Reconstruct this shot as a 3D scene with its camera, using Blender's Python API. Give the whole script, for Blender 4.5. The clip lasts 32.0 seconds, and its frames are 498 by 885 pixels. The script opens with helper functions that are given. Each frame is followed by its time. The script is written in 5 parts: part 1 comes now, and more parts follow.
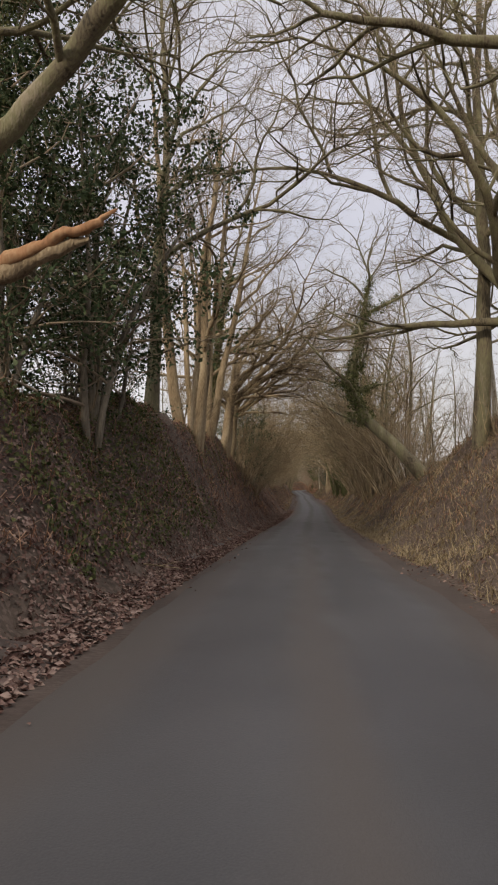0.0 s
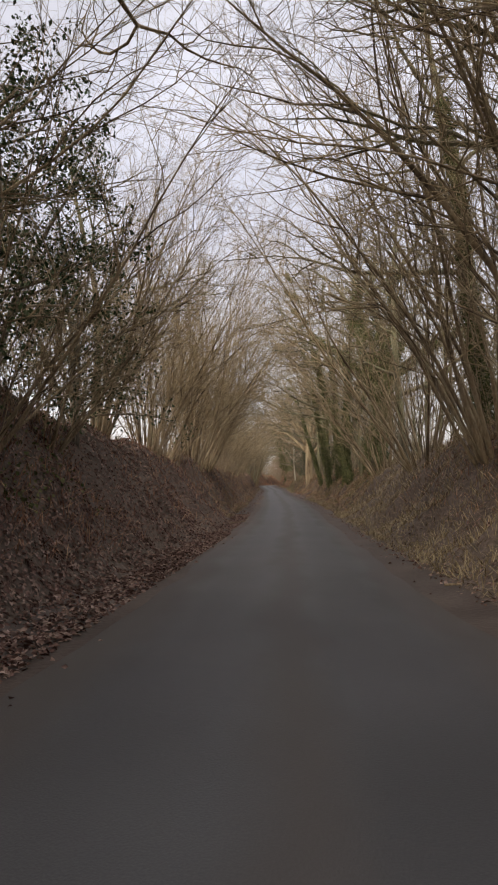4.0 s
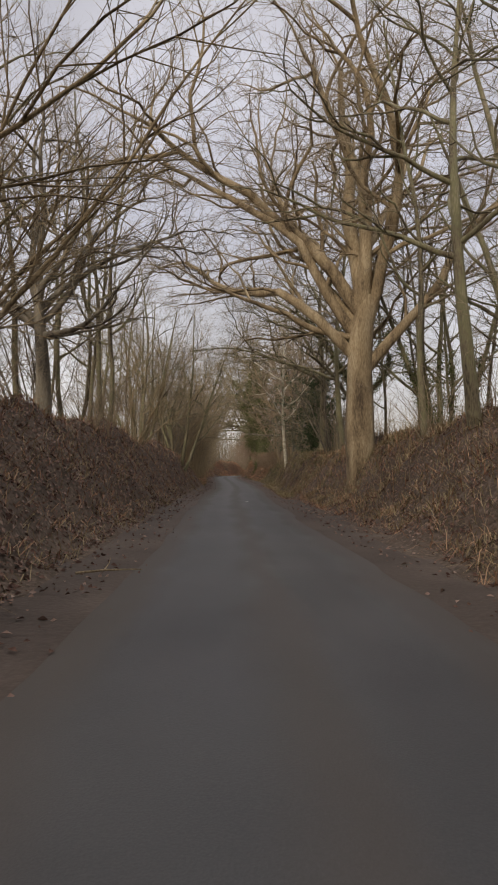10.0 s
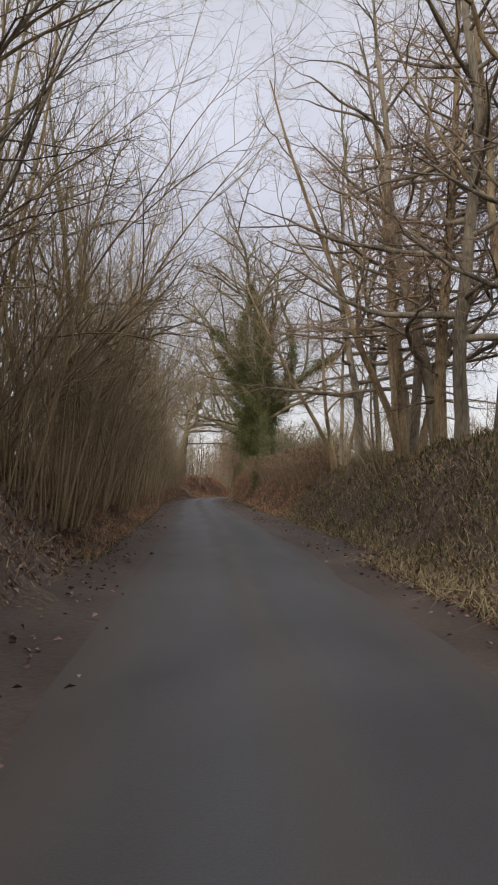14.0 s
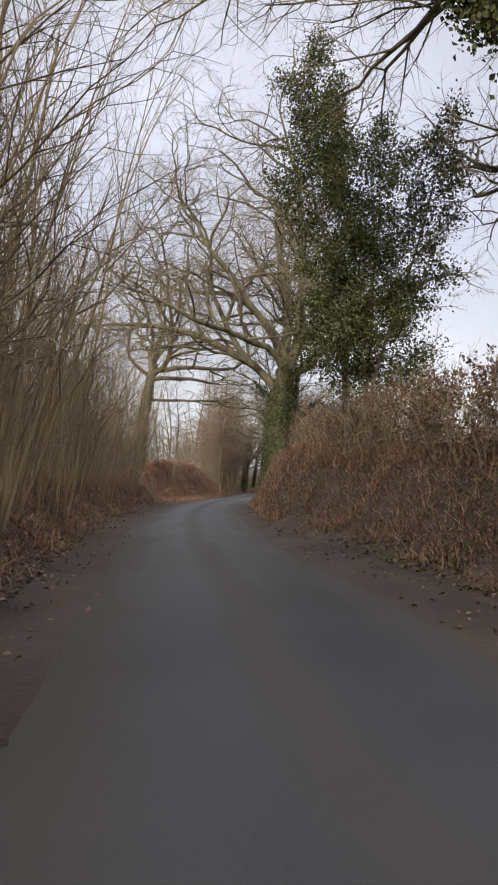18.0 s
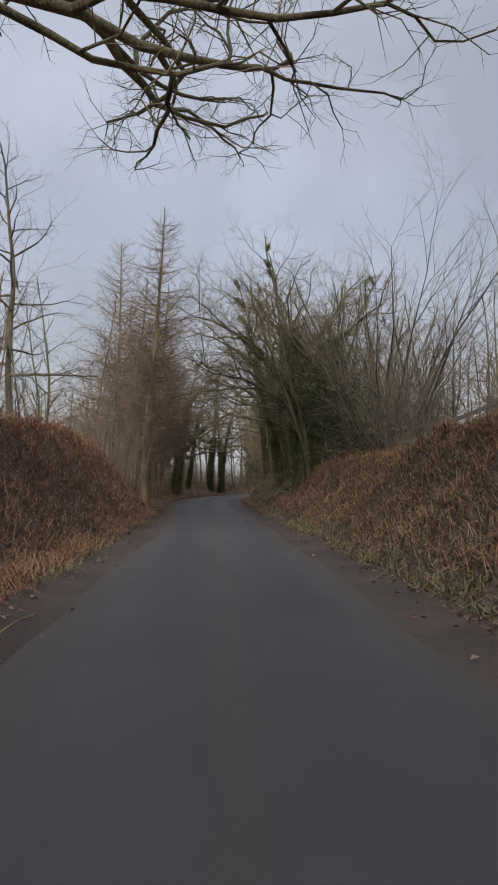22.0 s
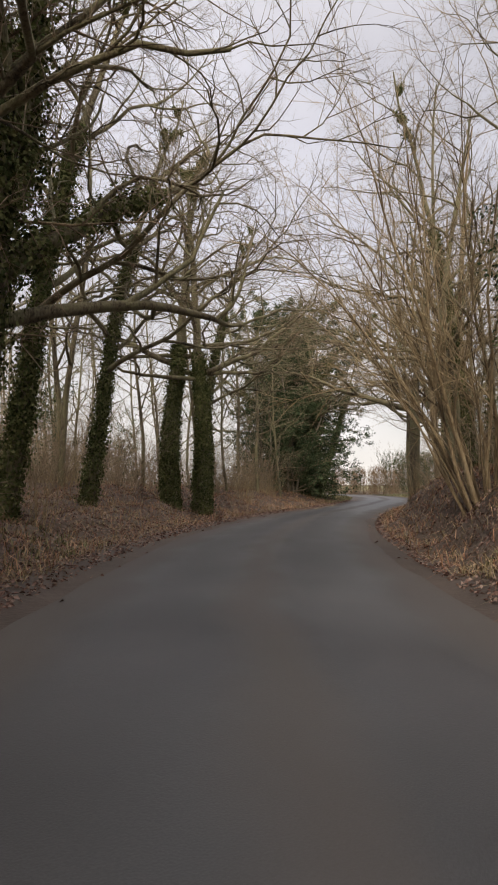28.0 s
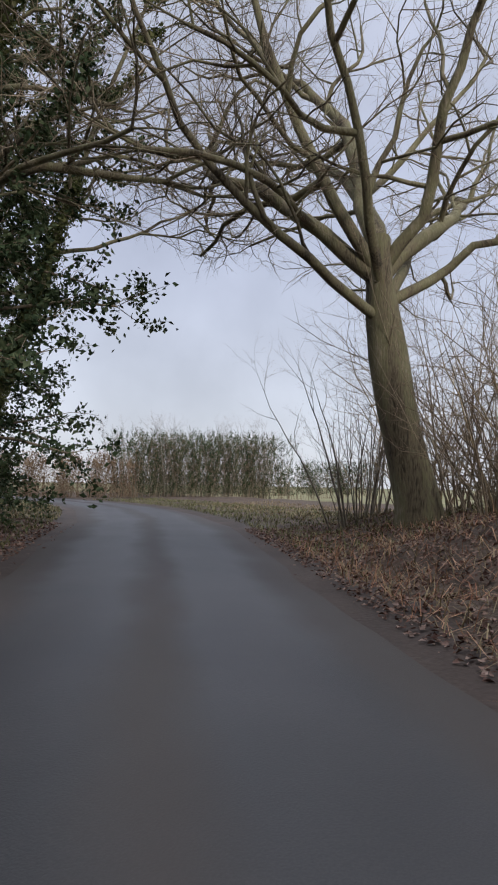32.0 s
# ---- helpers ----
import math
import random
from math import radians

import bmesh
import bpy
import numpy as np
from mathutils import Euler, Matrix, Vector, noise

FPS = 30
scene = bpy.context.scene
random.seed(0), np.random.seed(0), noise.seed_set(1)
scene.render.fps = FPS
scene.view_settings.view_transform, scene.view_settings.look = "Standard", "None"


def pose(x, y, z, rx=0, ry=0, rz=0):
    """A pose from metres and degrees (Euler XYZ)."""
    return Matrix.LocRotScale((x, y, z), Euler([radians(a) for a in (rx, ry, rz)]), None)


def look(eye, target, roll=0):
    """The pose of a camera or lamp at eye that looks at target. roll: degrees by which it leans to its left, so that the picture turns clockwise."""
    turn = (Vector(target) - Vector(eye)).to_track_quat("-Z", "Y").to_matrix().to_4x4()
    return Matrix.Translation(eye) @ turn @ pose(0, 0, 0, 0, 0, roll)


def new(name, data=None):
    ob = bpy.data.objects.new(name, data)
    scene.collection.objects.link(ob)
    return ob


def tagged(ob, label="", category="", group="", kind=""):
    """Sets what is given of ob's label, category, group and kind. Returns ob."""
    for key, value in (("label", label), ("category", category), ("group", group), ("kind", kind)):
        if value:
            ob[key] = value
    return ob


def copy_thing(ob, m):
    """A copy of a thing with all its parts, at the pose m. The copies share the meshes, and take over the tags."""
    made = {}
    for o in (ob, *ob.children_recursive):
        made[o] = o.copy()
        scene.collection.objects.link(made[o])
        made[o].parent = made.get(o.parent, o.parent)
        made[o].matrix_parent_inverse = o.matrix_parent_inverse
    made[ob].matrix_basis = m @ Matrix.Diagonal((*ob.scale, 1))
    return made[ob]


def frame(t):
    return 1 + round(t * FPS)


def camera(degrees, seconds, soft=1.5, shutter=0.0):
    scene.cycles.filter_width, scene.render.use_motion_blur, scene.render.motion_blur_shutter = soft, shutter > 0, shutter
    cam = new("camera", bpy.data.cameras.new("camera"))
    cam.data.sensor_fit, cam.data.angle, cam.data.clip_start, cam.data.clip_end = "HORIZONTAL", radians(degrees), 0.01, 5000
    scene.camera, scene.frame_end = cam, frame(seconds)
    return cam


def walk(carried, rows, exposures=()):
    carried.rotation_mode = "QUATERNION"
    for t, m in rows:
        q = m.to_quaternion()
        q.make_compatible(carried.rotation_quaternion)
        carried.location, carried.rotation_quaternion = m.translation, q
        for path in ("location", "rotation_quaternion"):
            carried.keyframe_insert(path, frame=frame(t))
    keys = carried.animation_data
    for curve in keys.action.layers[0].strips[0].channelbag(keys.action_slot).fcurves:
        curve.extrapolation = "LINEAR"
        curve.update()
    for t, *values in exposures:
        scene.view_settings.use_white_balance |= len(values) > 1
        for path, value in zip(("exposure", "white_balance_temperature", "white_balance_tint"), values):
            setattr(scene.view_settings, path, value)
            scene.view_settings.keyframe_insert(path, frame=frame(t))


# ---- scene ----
cam = camera(46.5, 32.0, soft=2.0)
PATH = [
    (0, (1.901, -0.015, 2.857), (1.669, 1.967, 2.990), 1.3),
    (0.5, (1.794, 4.044, 2.704), (1.567, 6.025, 2.850), 0.6),
    (1, (1.700, 8.107, 2.551), (1.464, 10.086, 2.707), 0.3),
    (1.5, (1.635, 12.181, 2.391), (1.383, 14.160, 2.540), -0.1),
    (2, (1.557, 16.259, 2.227), (1.312, 18.238, 2.371), -0.1),
    (2.5, (1.463, 20.342, 2.069), (1.270, 22.327, 2.208), 0.1),
    (3, (1.421, 24.433, 1.898), (1.261, 26.421, 2.035), 0.3),
    (3.5, (1.458, 28.531, 1.724), (1.312, 30.522, 1.853), -0.1),
    (5.5, (1.431, 44.999, 1.256), (1.343, 46.991, 1.408), 0.1),
    (6, (1.486, 49.145, 1.251), (1.408, 51.138, 1.406), -0.1),
    (6.5, (1.443, 53.295, 1.244), (1.375, 55.288, 1.396), -0.0),
    (7, (1.368, 57.442, 1.216), (1.307, 59.435, 1.370), -0.0),
    (7.5, (1.251, 61.586, 1.172), (1.212, 63.580, 1.313), -0.1),
    (8, (1.150, 65.728, 1.130), (1.144, 67.723, 1.259), -0.2),
    (8.5, (1.053, 69.869, 1.103), (1.053, 71.865, 1.221), -0.2),
    (9, (0.903, 74.007, 1.090), (0.903, 76.004, 1.198), 0.4),
    (9.5, (0.749, 78.149, 1.098), (0.738, 80.146, 1.201), 0.2),
    (10, (0.572, 82.292, 1.110), (0.561, 84.290, 1.210), 0.3),
    (10.5, (0.436, 86.442, 1.122), (0.435, 88.439, 1.225), -0.3),
    (11, (0.294, 90.600, 1.138), (0.298, 92.597, 1.247), -0.1),
    (11.5, (0.071, 94.766, 1.149), (0.093, 96.763, 1.267), -0.1),
    (12, (-0.189, 98.940, 1.172), (-0.148, 100.935, 1.300), 0.0),
    (12.5, (-0.430, 103.118, 1.189), (-0.379, 105.112, 1.324), -0.0),
    (13, (-0.611, 107.297, 1.205), (-0.546, 109.290, 1.354), 0.4),
    (13.5, (-0.705, 111.479, 1.215), (-0.639, 113.473, 1.365), 0.0),
    (14, (-0.754, 115.664, 1.222), (-0.685, 117.656, 1.384), 0.0),
    (14.5, (-0.829, 119.849, 1.230), (-0.758, 121.840, 1.407), -0.2),
    (16.5, (-2.074, 136.564, 1.331), (-1.978, 138.557, 1.468), 0.2),
    (17, (-2.473, 140.731, 1.354), (-2.347, 142.722, 1.499), 0.3),
    (17.5, (-2.883, 144.894, 1.383), (-2.721, 146.882, 1.532), 0.5),
    (18, (-3.252, 149.054, 1.420), (-3.053, 151.039, 1.563), 0.7),
    (18.5, (-3.548, 153.206, 1.462), (-3.319, 155.188, 1.601), -0.2),
    (19, (-3.765, 157.340, 1.504), (-3.497, 159.318, 1.637), -0.3),
    (19.5, (-3.937, 161.448, 1.523), (-3.622, 163.419, 1.651), -0.5),
    (20, (-3.971, 165.527, 1.524), (-3.620, 167.492, 1.648), -0.7),
    (20.5, (-3.701, 169.549, 1.524), (-3.326, 171.509, 1.657), 0.1),
    (21, (-3.154, 173.494, 1.536), (-2.765, 175.451, 1.673), 0.6),
    (21.5, (-2.698, 177.426, 1.558), (-2.270, 179.375, 1.696), 0.1),
    (22, (-2.212, 181.348, 1.563), (-1.717, 183.281, 1.699), 0.3),
    (22.5, (-1.540, 185.228, 1.556), (-0.981, 187.144, 1.694), -0.2),
    (23, (-0.752, 189.073, 1.526), (-0.153, 190.976, 1.662), -0.7),
    (23.5, (-0.066, 192.922, 1.486), (0.556, 194.819, 1.615), -0.7),
    (24, (0.515, 196.771, 1.445), (1.158, 198.660, 1.575), -0.5),
    (24.5, (1.068, 200.600, 1.419), (1.723, 202.485, 1.556), 0.4),
    (25, (1.635, 204.402, 1.412), (2.280, 206.290, 1.554), 0.3),
    (25.5, (2.218, 208.174, 1.425), (2.820, 210.076, 1.566), 0.3),
    (26, (2.847, 211.915, 1.446), (3.399, 213.833, 1.585), 0.3),
    (26.5, (3.503, 215.636, 1.479), (4.048, 217.556, 1.613), 0.6),
    (28.5, (7.094, 230.313, 1.331), (7.834, 232.165, 1.476), 0.3),
    (29, (8.487, 233.848, 1.317), (9.364, 235.640, 1.456), 0.3),
    (29.5, (10.070, 237.300, 1.301), (11.157, 238.974, 1.432), -0.5),
    (30, (11.766, 240.683, 1.277), (12.981, 242.267, 1.401), -0.2),
    (30.5, (13.550, 243.993, 1.267), (14.872, 245.488, 1.389), -0.6),
    (31, (15.526, 247.161, 1.271), (16.924, 248.585, 1.397), -0.3),
    (31.5, (17.740, 250.144, 1.287), (19.187, 251.517, 1.421), -0.1),
    (32, (20.179, 252.935, 1.304), (21.654, 254.277, 1.452), 1.1),
]
GRADE = [(0, 0.1, 6600, 10), (1, 0.25, 6600, 10), (3.5, 0.45, 6500, 10), (6, 0.4, 6650, 10), (7, 0.45, 6650, 10), (8, 0.2, 6700, 9), (9, 0.05, 6900, 10), (11, 0.0, 6300, 9), (14, 0.15, 6300, 9), (17, 0.2, 6500, 10), (18, 0.35, 6200, 9), (19, 0.25, 6300, 9), (20, 0.35, 6200, 9), (21, 0.1, 6050, 8), (22, -0.25, 5900, 6), (23, -0.05, 5700, 3), (24, 0.4, 6100, 5), (25, 0.65, 6600, 7), (26, 0.25, 6600, 8), (29, 0.35, 6750, 10), (31, 0.05, 6400, 10), (32, 0.0, 5800, 9)]
walk(cam, [(t, look(eye, target, roll)) for t, eye, target, roll in PATH], GRADE)

# ---- world, sun ----
SUN_AZ, SUN_EL = radians(205), radians(22)
world = bpy.data.worlds.new("overcast_sky")
scene.world = world
world.use_nodes = True
wn, wl = world.node_tree.nodes, world.node_tree.links
wn.clear()
w_out = wn.new("ShaderNodeOutputWorld")
w_bg = wn.new("ShaderNodeBackground")
w_sky = wn.new("ShaderNodeTexSky")
w_sky.sky_type = "NISHITA"
w_sky.sun_disc = False
w_sky.sun_elevation, w_sky.sun_rotation = SUN_EL, SUN_AZ
w_sky.air_density, w_sky.dust_density = 1.0, 3.0
w_scale = wn.new("ShaderNodeVectorMath")
w_scale.operation = "SCALE"
w_scale.inputs["Scale"].default_value = 0.11
w_tc = wn.new("ShaderNodeTexCoord")
w_sep = wn.new("ShaderNodeSeparateXYZ")
w_ramp = wn.new("ShaderNodeValToRGB")
cr = w_ramp.color_ramp
cr.elements[0].position, cr.elements[0].color = 0.0, (0.72, 0.69, 0.665, 1)
cr.elements[1].position, cr.elements[1].color = 1.0, (2.9, 2.75, 2.5, 1)
for p, c in ((0.14, (0.68, 0.665, 0.68, 1)), (0.4, (0.61, 0.61, 0.69, 1)), (0.68, (0.64, 0.63, 0.69, 1)), (0.84, (1.5, 1.45, 1.38, 1))):
    e = cr.elements.new(p)
    e.color = c
w_noise = wn.new("ShaderNodeTexNoise")
w_noise.inputs["Scale"].default_value = 2.6
w_noise.inputs["Detail"].default_value = 6
w_cloud = wn.new("ShaderNodeMapRange")
w_cloud.inputs["From Min"].default_value, w_cloud.inputs["From Max"].default_value = 0.3, 0.7
w_cloud.inputs["To Min"].default_value, w_cloud.inputs["To Max"].default_value = 0.84, 1.24
w_mul = wn.new("ShaderNodeVectorMath")
w_mul.operation = "SCALE"
w_mix = wn.new("ShaderNodeMix")
w_mix.data_type = "RGBA"
w_mix.inputs["Factor"].default_value = 0.92
wl.new(w_tc.outputs["Generated"], w_sep.inputs[0])
wl.new(w_sep.outputs["Z"], w_ramp.inputs[0])
wl.new(w_tc.outputs["Generated"], w_noise.inputs["Vector"])
wl.new(w_noise.outputs["Fac"], w_cloud.inputs["Value"])
wl.new(w_ramp.outputs[0], w_mul.inputs[0])
wl.new(w_cloud.outputs[0], w_mul.inputs["Scale"])
wl.new(w_sky.outputs[0], w_scale.inputs[0])
wl.new(w_scale.outputs[0], w_mix.inputs["A"])
wl.new(w_mul.outputs[0], w_mix.inputs["B"])
wl.new(w_mix.outputs["Result"], w_bg.inputs["Color"])
w_bg.inputs["Strength"].default_value = 1.0
wl.new(w_bg.outputs[0], w_out.inputs[0])

sun = new("sun", bpy.data.lights.new("sun", "SUN"))
sun.data.energy, sun.data.angle, sun.data.color = 2.2, radians(7), (1.0, 0.88, 0.72)
sun.matrix_world = look((0, 0, 50), Vector((0, 0, 50)) - Vector((math.sin(SUN_AZ) * math.cos(SUN_EL), math.cos(SUN_AZ) * math.cos(SUN_EL), math.sin(SUN_EL))))


# ---- materials ----
def material(name, ramp, scale=3.0, fine=40.0, rough=0.85, bump=0.3, vary=0.25, stretch=(1, 1, 1), spec=0.3, distance=0.02, span=(0.3, 0.85)):
    """Colours from two noises over the real size, a bump, and a little change from piece to piece."""
    m = bpy.data.materials.new(name)
    m.use_nodes = True
    n, l = m.node_tree.nodes, m.node_tree.links
    b = n["Principled BSDF"]
    tc = n.new("ShaderNodeTexCoord")
    mp = n.new("ShaderNodeMapping")
    mp.inputs["Scale"].default_value = stretch
    l.new(tc.outputs["Object"], mp.inputs[0])
    n1, n2 = n.new("ShaderNodeTexNoise"), n.new("ShaderNodeTexNoise")
    n1.inputs["Scale"].default_value, n1.inputs["Detail"].default_value = scale, 4
    n2.inputs["Scale"].default_value, n2.inputs["Detail"].default_value = fine, 3
    l.new(mp.outputs[0], n1.inputs["Vector"])
    l.new(mp.outputs[0], n2.inputs["Vector"])
    ad = n.new("ShaderNodeMath")
    ad.operation = "MULTIPLY_ADD"
    ad.inputs[1].default_value = 0.4
    l.new(n2.outputs["Fac"], ad.inputs[0])
    mm = n.new("ShaderNodeMath")
    mm.operation = "MULTIPLY"
    mm.inputs[1].default_value = 0.75
    l.new(n1.outputs["Fac"], mm.inputs[0])
    l.new(mm.outputs[0], ad.inputs[2])
    geo = n.new("ShaderNodeNewGeometry")
    isl = n.new("ShaderNodeMath")
    isl.operation = "MULTIPLY_ADD"
    isl.inputs[1].default_value = vary
    isl.inputs[2].default_value = -vary / 2
    l.new(geo.outputs["Random Per Island"], isl.inputs[0])
    sm = n.new("ShaderNodeMath")
    l.new(ad.outputs[0], sm.inputs[0])
    l.new(isl.outputs[0], sm.inputs[1])
    r = n.new("ShaderNodeValToRGB")
    els = r.color_ramp.elements
    lo, hi = span
    els[0].position, els[0].color = lo, (*ramp[0], 1)
    els[1].position, els[1].color = hi, (*ramp[-1], 1)
    for i, c in enumerate(ramp[1:-1]):
        els.new(lo + (hi - lo) * (i + 1) / (len(ramp) - 1)).color = (*c, 1)
    l.new(sm.outputs[0], r.inputs[0])
    l.new(r.outputs[0], b.inputs["Base Color"])
    b.inputs["Roughness"].default_value = rough
    b.inputs["Specular IOR Level"].default_value = spec
    if bump:
        bp = n.new("ShaderNodeBump")
        bp.inputs["Strength"].default_value, bp.inputs["Distance"].default_value = bump, distance
        l.new(ad.outputs[0], bp.inputs["Height"])
        l.new(bp.outputs[0], b.inputs["Normal"])
    return m


M_BARK = material("bark_mossy", [(0.055, 0.046, 0.033), (0.15, 0.125, 0.083), (0.175, 0.165, 0.093), (0.26, 0.225, 0.16)], 2.2, 34, 0.95, 1.0, 0.1, (1, 1, 0.2), distance=0.06, span=(0.43, 0.74))
M_BARK_GREY = material("bark_grey", [(0.065, 0.055, 0.045), (0.175, 0.15, 0.115), (0.28, 0.245, 0.19)], 2.4, 34, 0.95, 1.0, 0.1, (1, 1, 0.2), distance=0.05, span=(0.43, 0.74))
M_BARK_WARM = material("bark_warm", [(0.085, 0.061, 0.04), (0.24, 0.18, 0.11), (0.38, 0.305, 0.2)], 2.4, 34, 0.95, 1.0, 0.2, (1, 1, 0.2), distance=0.05, span=(0.43, 0.74))
M_TWIG = material("twig_brown", [(0.14, 0.108, 0.076), (0.26, 0.205, 0.14), (0.36, 0.295, 0.21)], 3, 30, 0.9, 0, 0.3)
M_TWIG_WARM = material("twig_straw", [(0.17, 0.122, 0.073), (0.32, 0.245, 0.143), (0.43, 0.34, 0.215)], 3, 30, 0.9, 0, 0.4)
M_TWIG_RED = material("twig_reddish", [(0.14, 0.095, 0.068), (0.26, 0.185, 0.135), (0.36, 0.27, 0.195)], 3, 30, 0.9, 0, 0.3)
M_BIRCH = material("bark_birch", [(0.05, 0.04, 0.03), (0.42, 0.36, 0.27), (0.6, 0.55, 0.45), (0.66, 0.62, 0.53)], 3.5, 30, 0.8, 0.5, 0.05, (1, 1, 2.2))
M_IVY = material("ivy_leaf", [(0.045, 0.058, 0.025), (0.1, 0.112, 0.047), (0.18, 0.178, 0.084)], 2, 20, 1.0, 0, 0.6, spec=0.0)
M_HOLLY = material("holly_leaf", [(0.028, 0.045, 0.022), (0.055, 0.08, 0.038), (0.105, 0.125, 0.065)], 2, 20, 0.75, 0, 0.6, spec=0.12)
M_LITTER = material("fallen_leaf", [(0.085, 0.05, 0.042), (0.165, 0.103, 0.087), (0.24, 0.16, 0.135), (0.33, 0.245, 0.21)], 1.2, 30, 1.0, 0, 0.6, spec=0.0)
M_BRACKEN = material("bracken_dead", [(0.2, 0.098, 0.064), (0.36, 0.196, 0.126), (0.5, 0.33, 0.22)], 0.8, 25, 1.0, 0, 0.6, spec=0.0)
M_STRAW = material("dry_grass", [(0.145, 0.108, 0.064), (0.26, 0.202, 0.122), (0.36, 0.295, 0.19)], 0.8, 25, 1.0, 0, 0.6, spec=0.0)
M_BEECH = material("beech_leaf_dead", [(0.12, 0.08, 0.052), (0.215, 0.15, 0.098), (0.3, 0.22, 0.15)], 0.8, 25, 1.0, 0, 0.6, spec=0.0)
M_GRASS = material("winter_grass", [(0.07, 0.072, 0.03), (0.13, 0.135, 0.055), (0.22, 0.20, 0.10)], 0.8, 25, 0.8, 0, 0.6)
M_SOIL = material("bank_soil", [(0.035, 0.026, 0.021), (0.075, 0.057, 0.047), (0.115, 0.09, 0.073), (0.16, 0.128, 0.1)], 0.9, 14, 0.95, 1.0, 0, distance=0.06)
def leafy(m):
    """Matted old leaves: small cells of differing brown over the earth."""
    n, l = m.node_tree.nodes, m.node_tree.links
    b = n["Principled BSDF"]
    base = b.inputs["Base Color"].links[0].from_socket
    tc = n.new("ShaderNodeTexCoord")
    vo = n.new("ShaderNodeTexVoronoi")
    vo.inputs["Scale"].default_value = 22
    l.new(tc.outputs["Object"], vo.inputs["Vector"])
    sp = n.new("ShaderNodeSeparateColor")
    l.new(vo.outputs["Color"], sp.inputs[0])
    r = n.new("ShaderNodeValToRGB")
    els = r.color_ramp.elements
    els[0].color, els[1].color = (0.04, 0.028, 0.023, 1), (0.17, 0.122, 0.1, 1)
    els.new(0.5).color = (0.085, 0.06, 0.048, 1)
    l.new(sp.outputs[0], r.inputs[0])
    mix = n.new("ShaderNodeMix")
    mix.data_type = "RGBA"
    mix.inputs["Factor"].default_value = 0.6
    l.new(base, mix.inputs["A"])
    l.new(r.outputs[0], mix.inputs["B"])
    l.new(mix.outputs["Result"], b.inputs["Base Color"])
    return m


leafy(M_SOIL)
M_MUD = material("verge_mud", [(0.034, 0.025, 0.022), (0.066, 0.049, 0.043), (0.11, 0.083, 0.072)], 0.8, 18, 0.75, 0.8, 0, distance=0.03)
M_FIELD = material("field_grass", [(0.10, 0.11, 0.05), (0.2, 0.19, 0.10), (0.3, 0.27, 0.16)], 0.3, 8, 0.9, 0.6, 0)
M_WOOD = material("weathered_wood", [(0.12, 0.10, 0.075), (0.24, 0.2, 0.15), (0.33, 0.28, 0.22)], 4, 40, 0.85, 0.4, 0.2)
M_SPLIT = material("split_wood", [(0.12, 0.06, 0.03), (0.3, 0.16, 0.08), (0.42, 0.28, 0.16)], 5, 30, 0.8, 0.6, 0.2, (1, 1, 0.3))


def asphalt():
    """Damp worn asphalt: a browner strip of mud along the middle and the edges, smoother wheel tracks."""
    m = material("asphalt", [(0.028, 0.029, 0.034), (0.05, 0.05, 0.057), (0.078, 0.077, 0.084)], 0.5, 90, 0.6, 0.6, 0, spec=0.4, distance=0.006)
    n, l = m.node_tree.nodes, m.node_tree.links
    b = n["Principled BSDF"]
    base = b.inputs["Base Color"].links[0].from_socket
    uv = n.new("ShaderNodeUVMap")
    sep = n.new("ShaderNodeSeparateXYZ")
    l.new(uv.outputs[0], sep.inputs[0])
    ns = n.new("ShaderNodeTexNoise")
    ns.inputs["Scale"].default_value, ns.inputs["Detail"].default_value = 3.0, 5
    l.new(uv.outputs[0], ns.inputs["Vector"])
    ad = n.new("ShaderNodeMath")
    ad.operation = "MULTIPLY_ADD"
    ad.inputs[1].default_value, ad.inputs[2].default_value = 0.16, -0.08
    l.new(ns.outputs["Fac"], ad.inputs[0])
    sm = n.new("ShaderNodeMath")
    l.new(sep.outputs["X"], sm.inputs[0])
    l.new(ad.outputs[0], sm.inputs[1])
    r = n.new("ShaderNodeValToRGB")
    r.color_ramp.interpolation = "EASE"
    els = r.color_ramp.elements
    els[0].position, els[0].color = 0.0, (1, 1, 1, 1)
    els[1].position, els[1].color = 1.0, (1, 1, 1, 1)
    for p, v in ((0.1, 0.75), (0.24, 0.12), (0.38, 0.05), (0.5, 0.55), (0.6, 0.08), (0.76, 0.1), (0.9, 0.7)):
        els.new(p).color = (v, v, v, 1)
    l.new(sm.outputs[0], r.inputs[0])
    mix = n.new("ShaderNodeMix")
    mix.data_type = "RGBA"
    mix.inputs["B"].default_value = (0.072, 0.06, 0.056, 1)
    l.new(r.outputs[0], mix.inputs["Factor"])
    l.new(base, mix.inputs["A"])
    l.new(mix.outputs["Result"], b.inputs["Base Color"])
    mr = n.new("ShaderNodeMapRange")
    mr.inputs["To Min"].default_value, mr.inputs["To Max"].default_value = 0.46, 0.85
    l.new(r.outputs[0], mr.inputs["Value"])
    l.new(mr.outputs[0], b.inputs["Roughness"])
    return m


M_ROAD = asphalt()


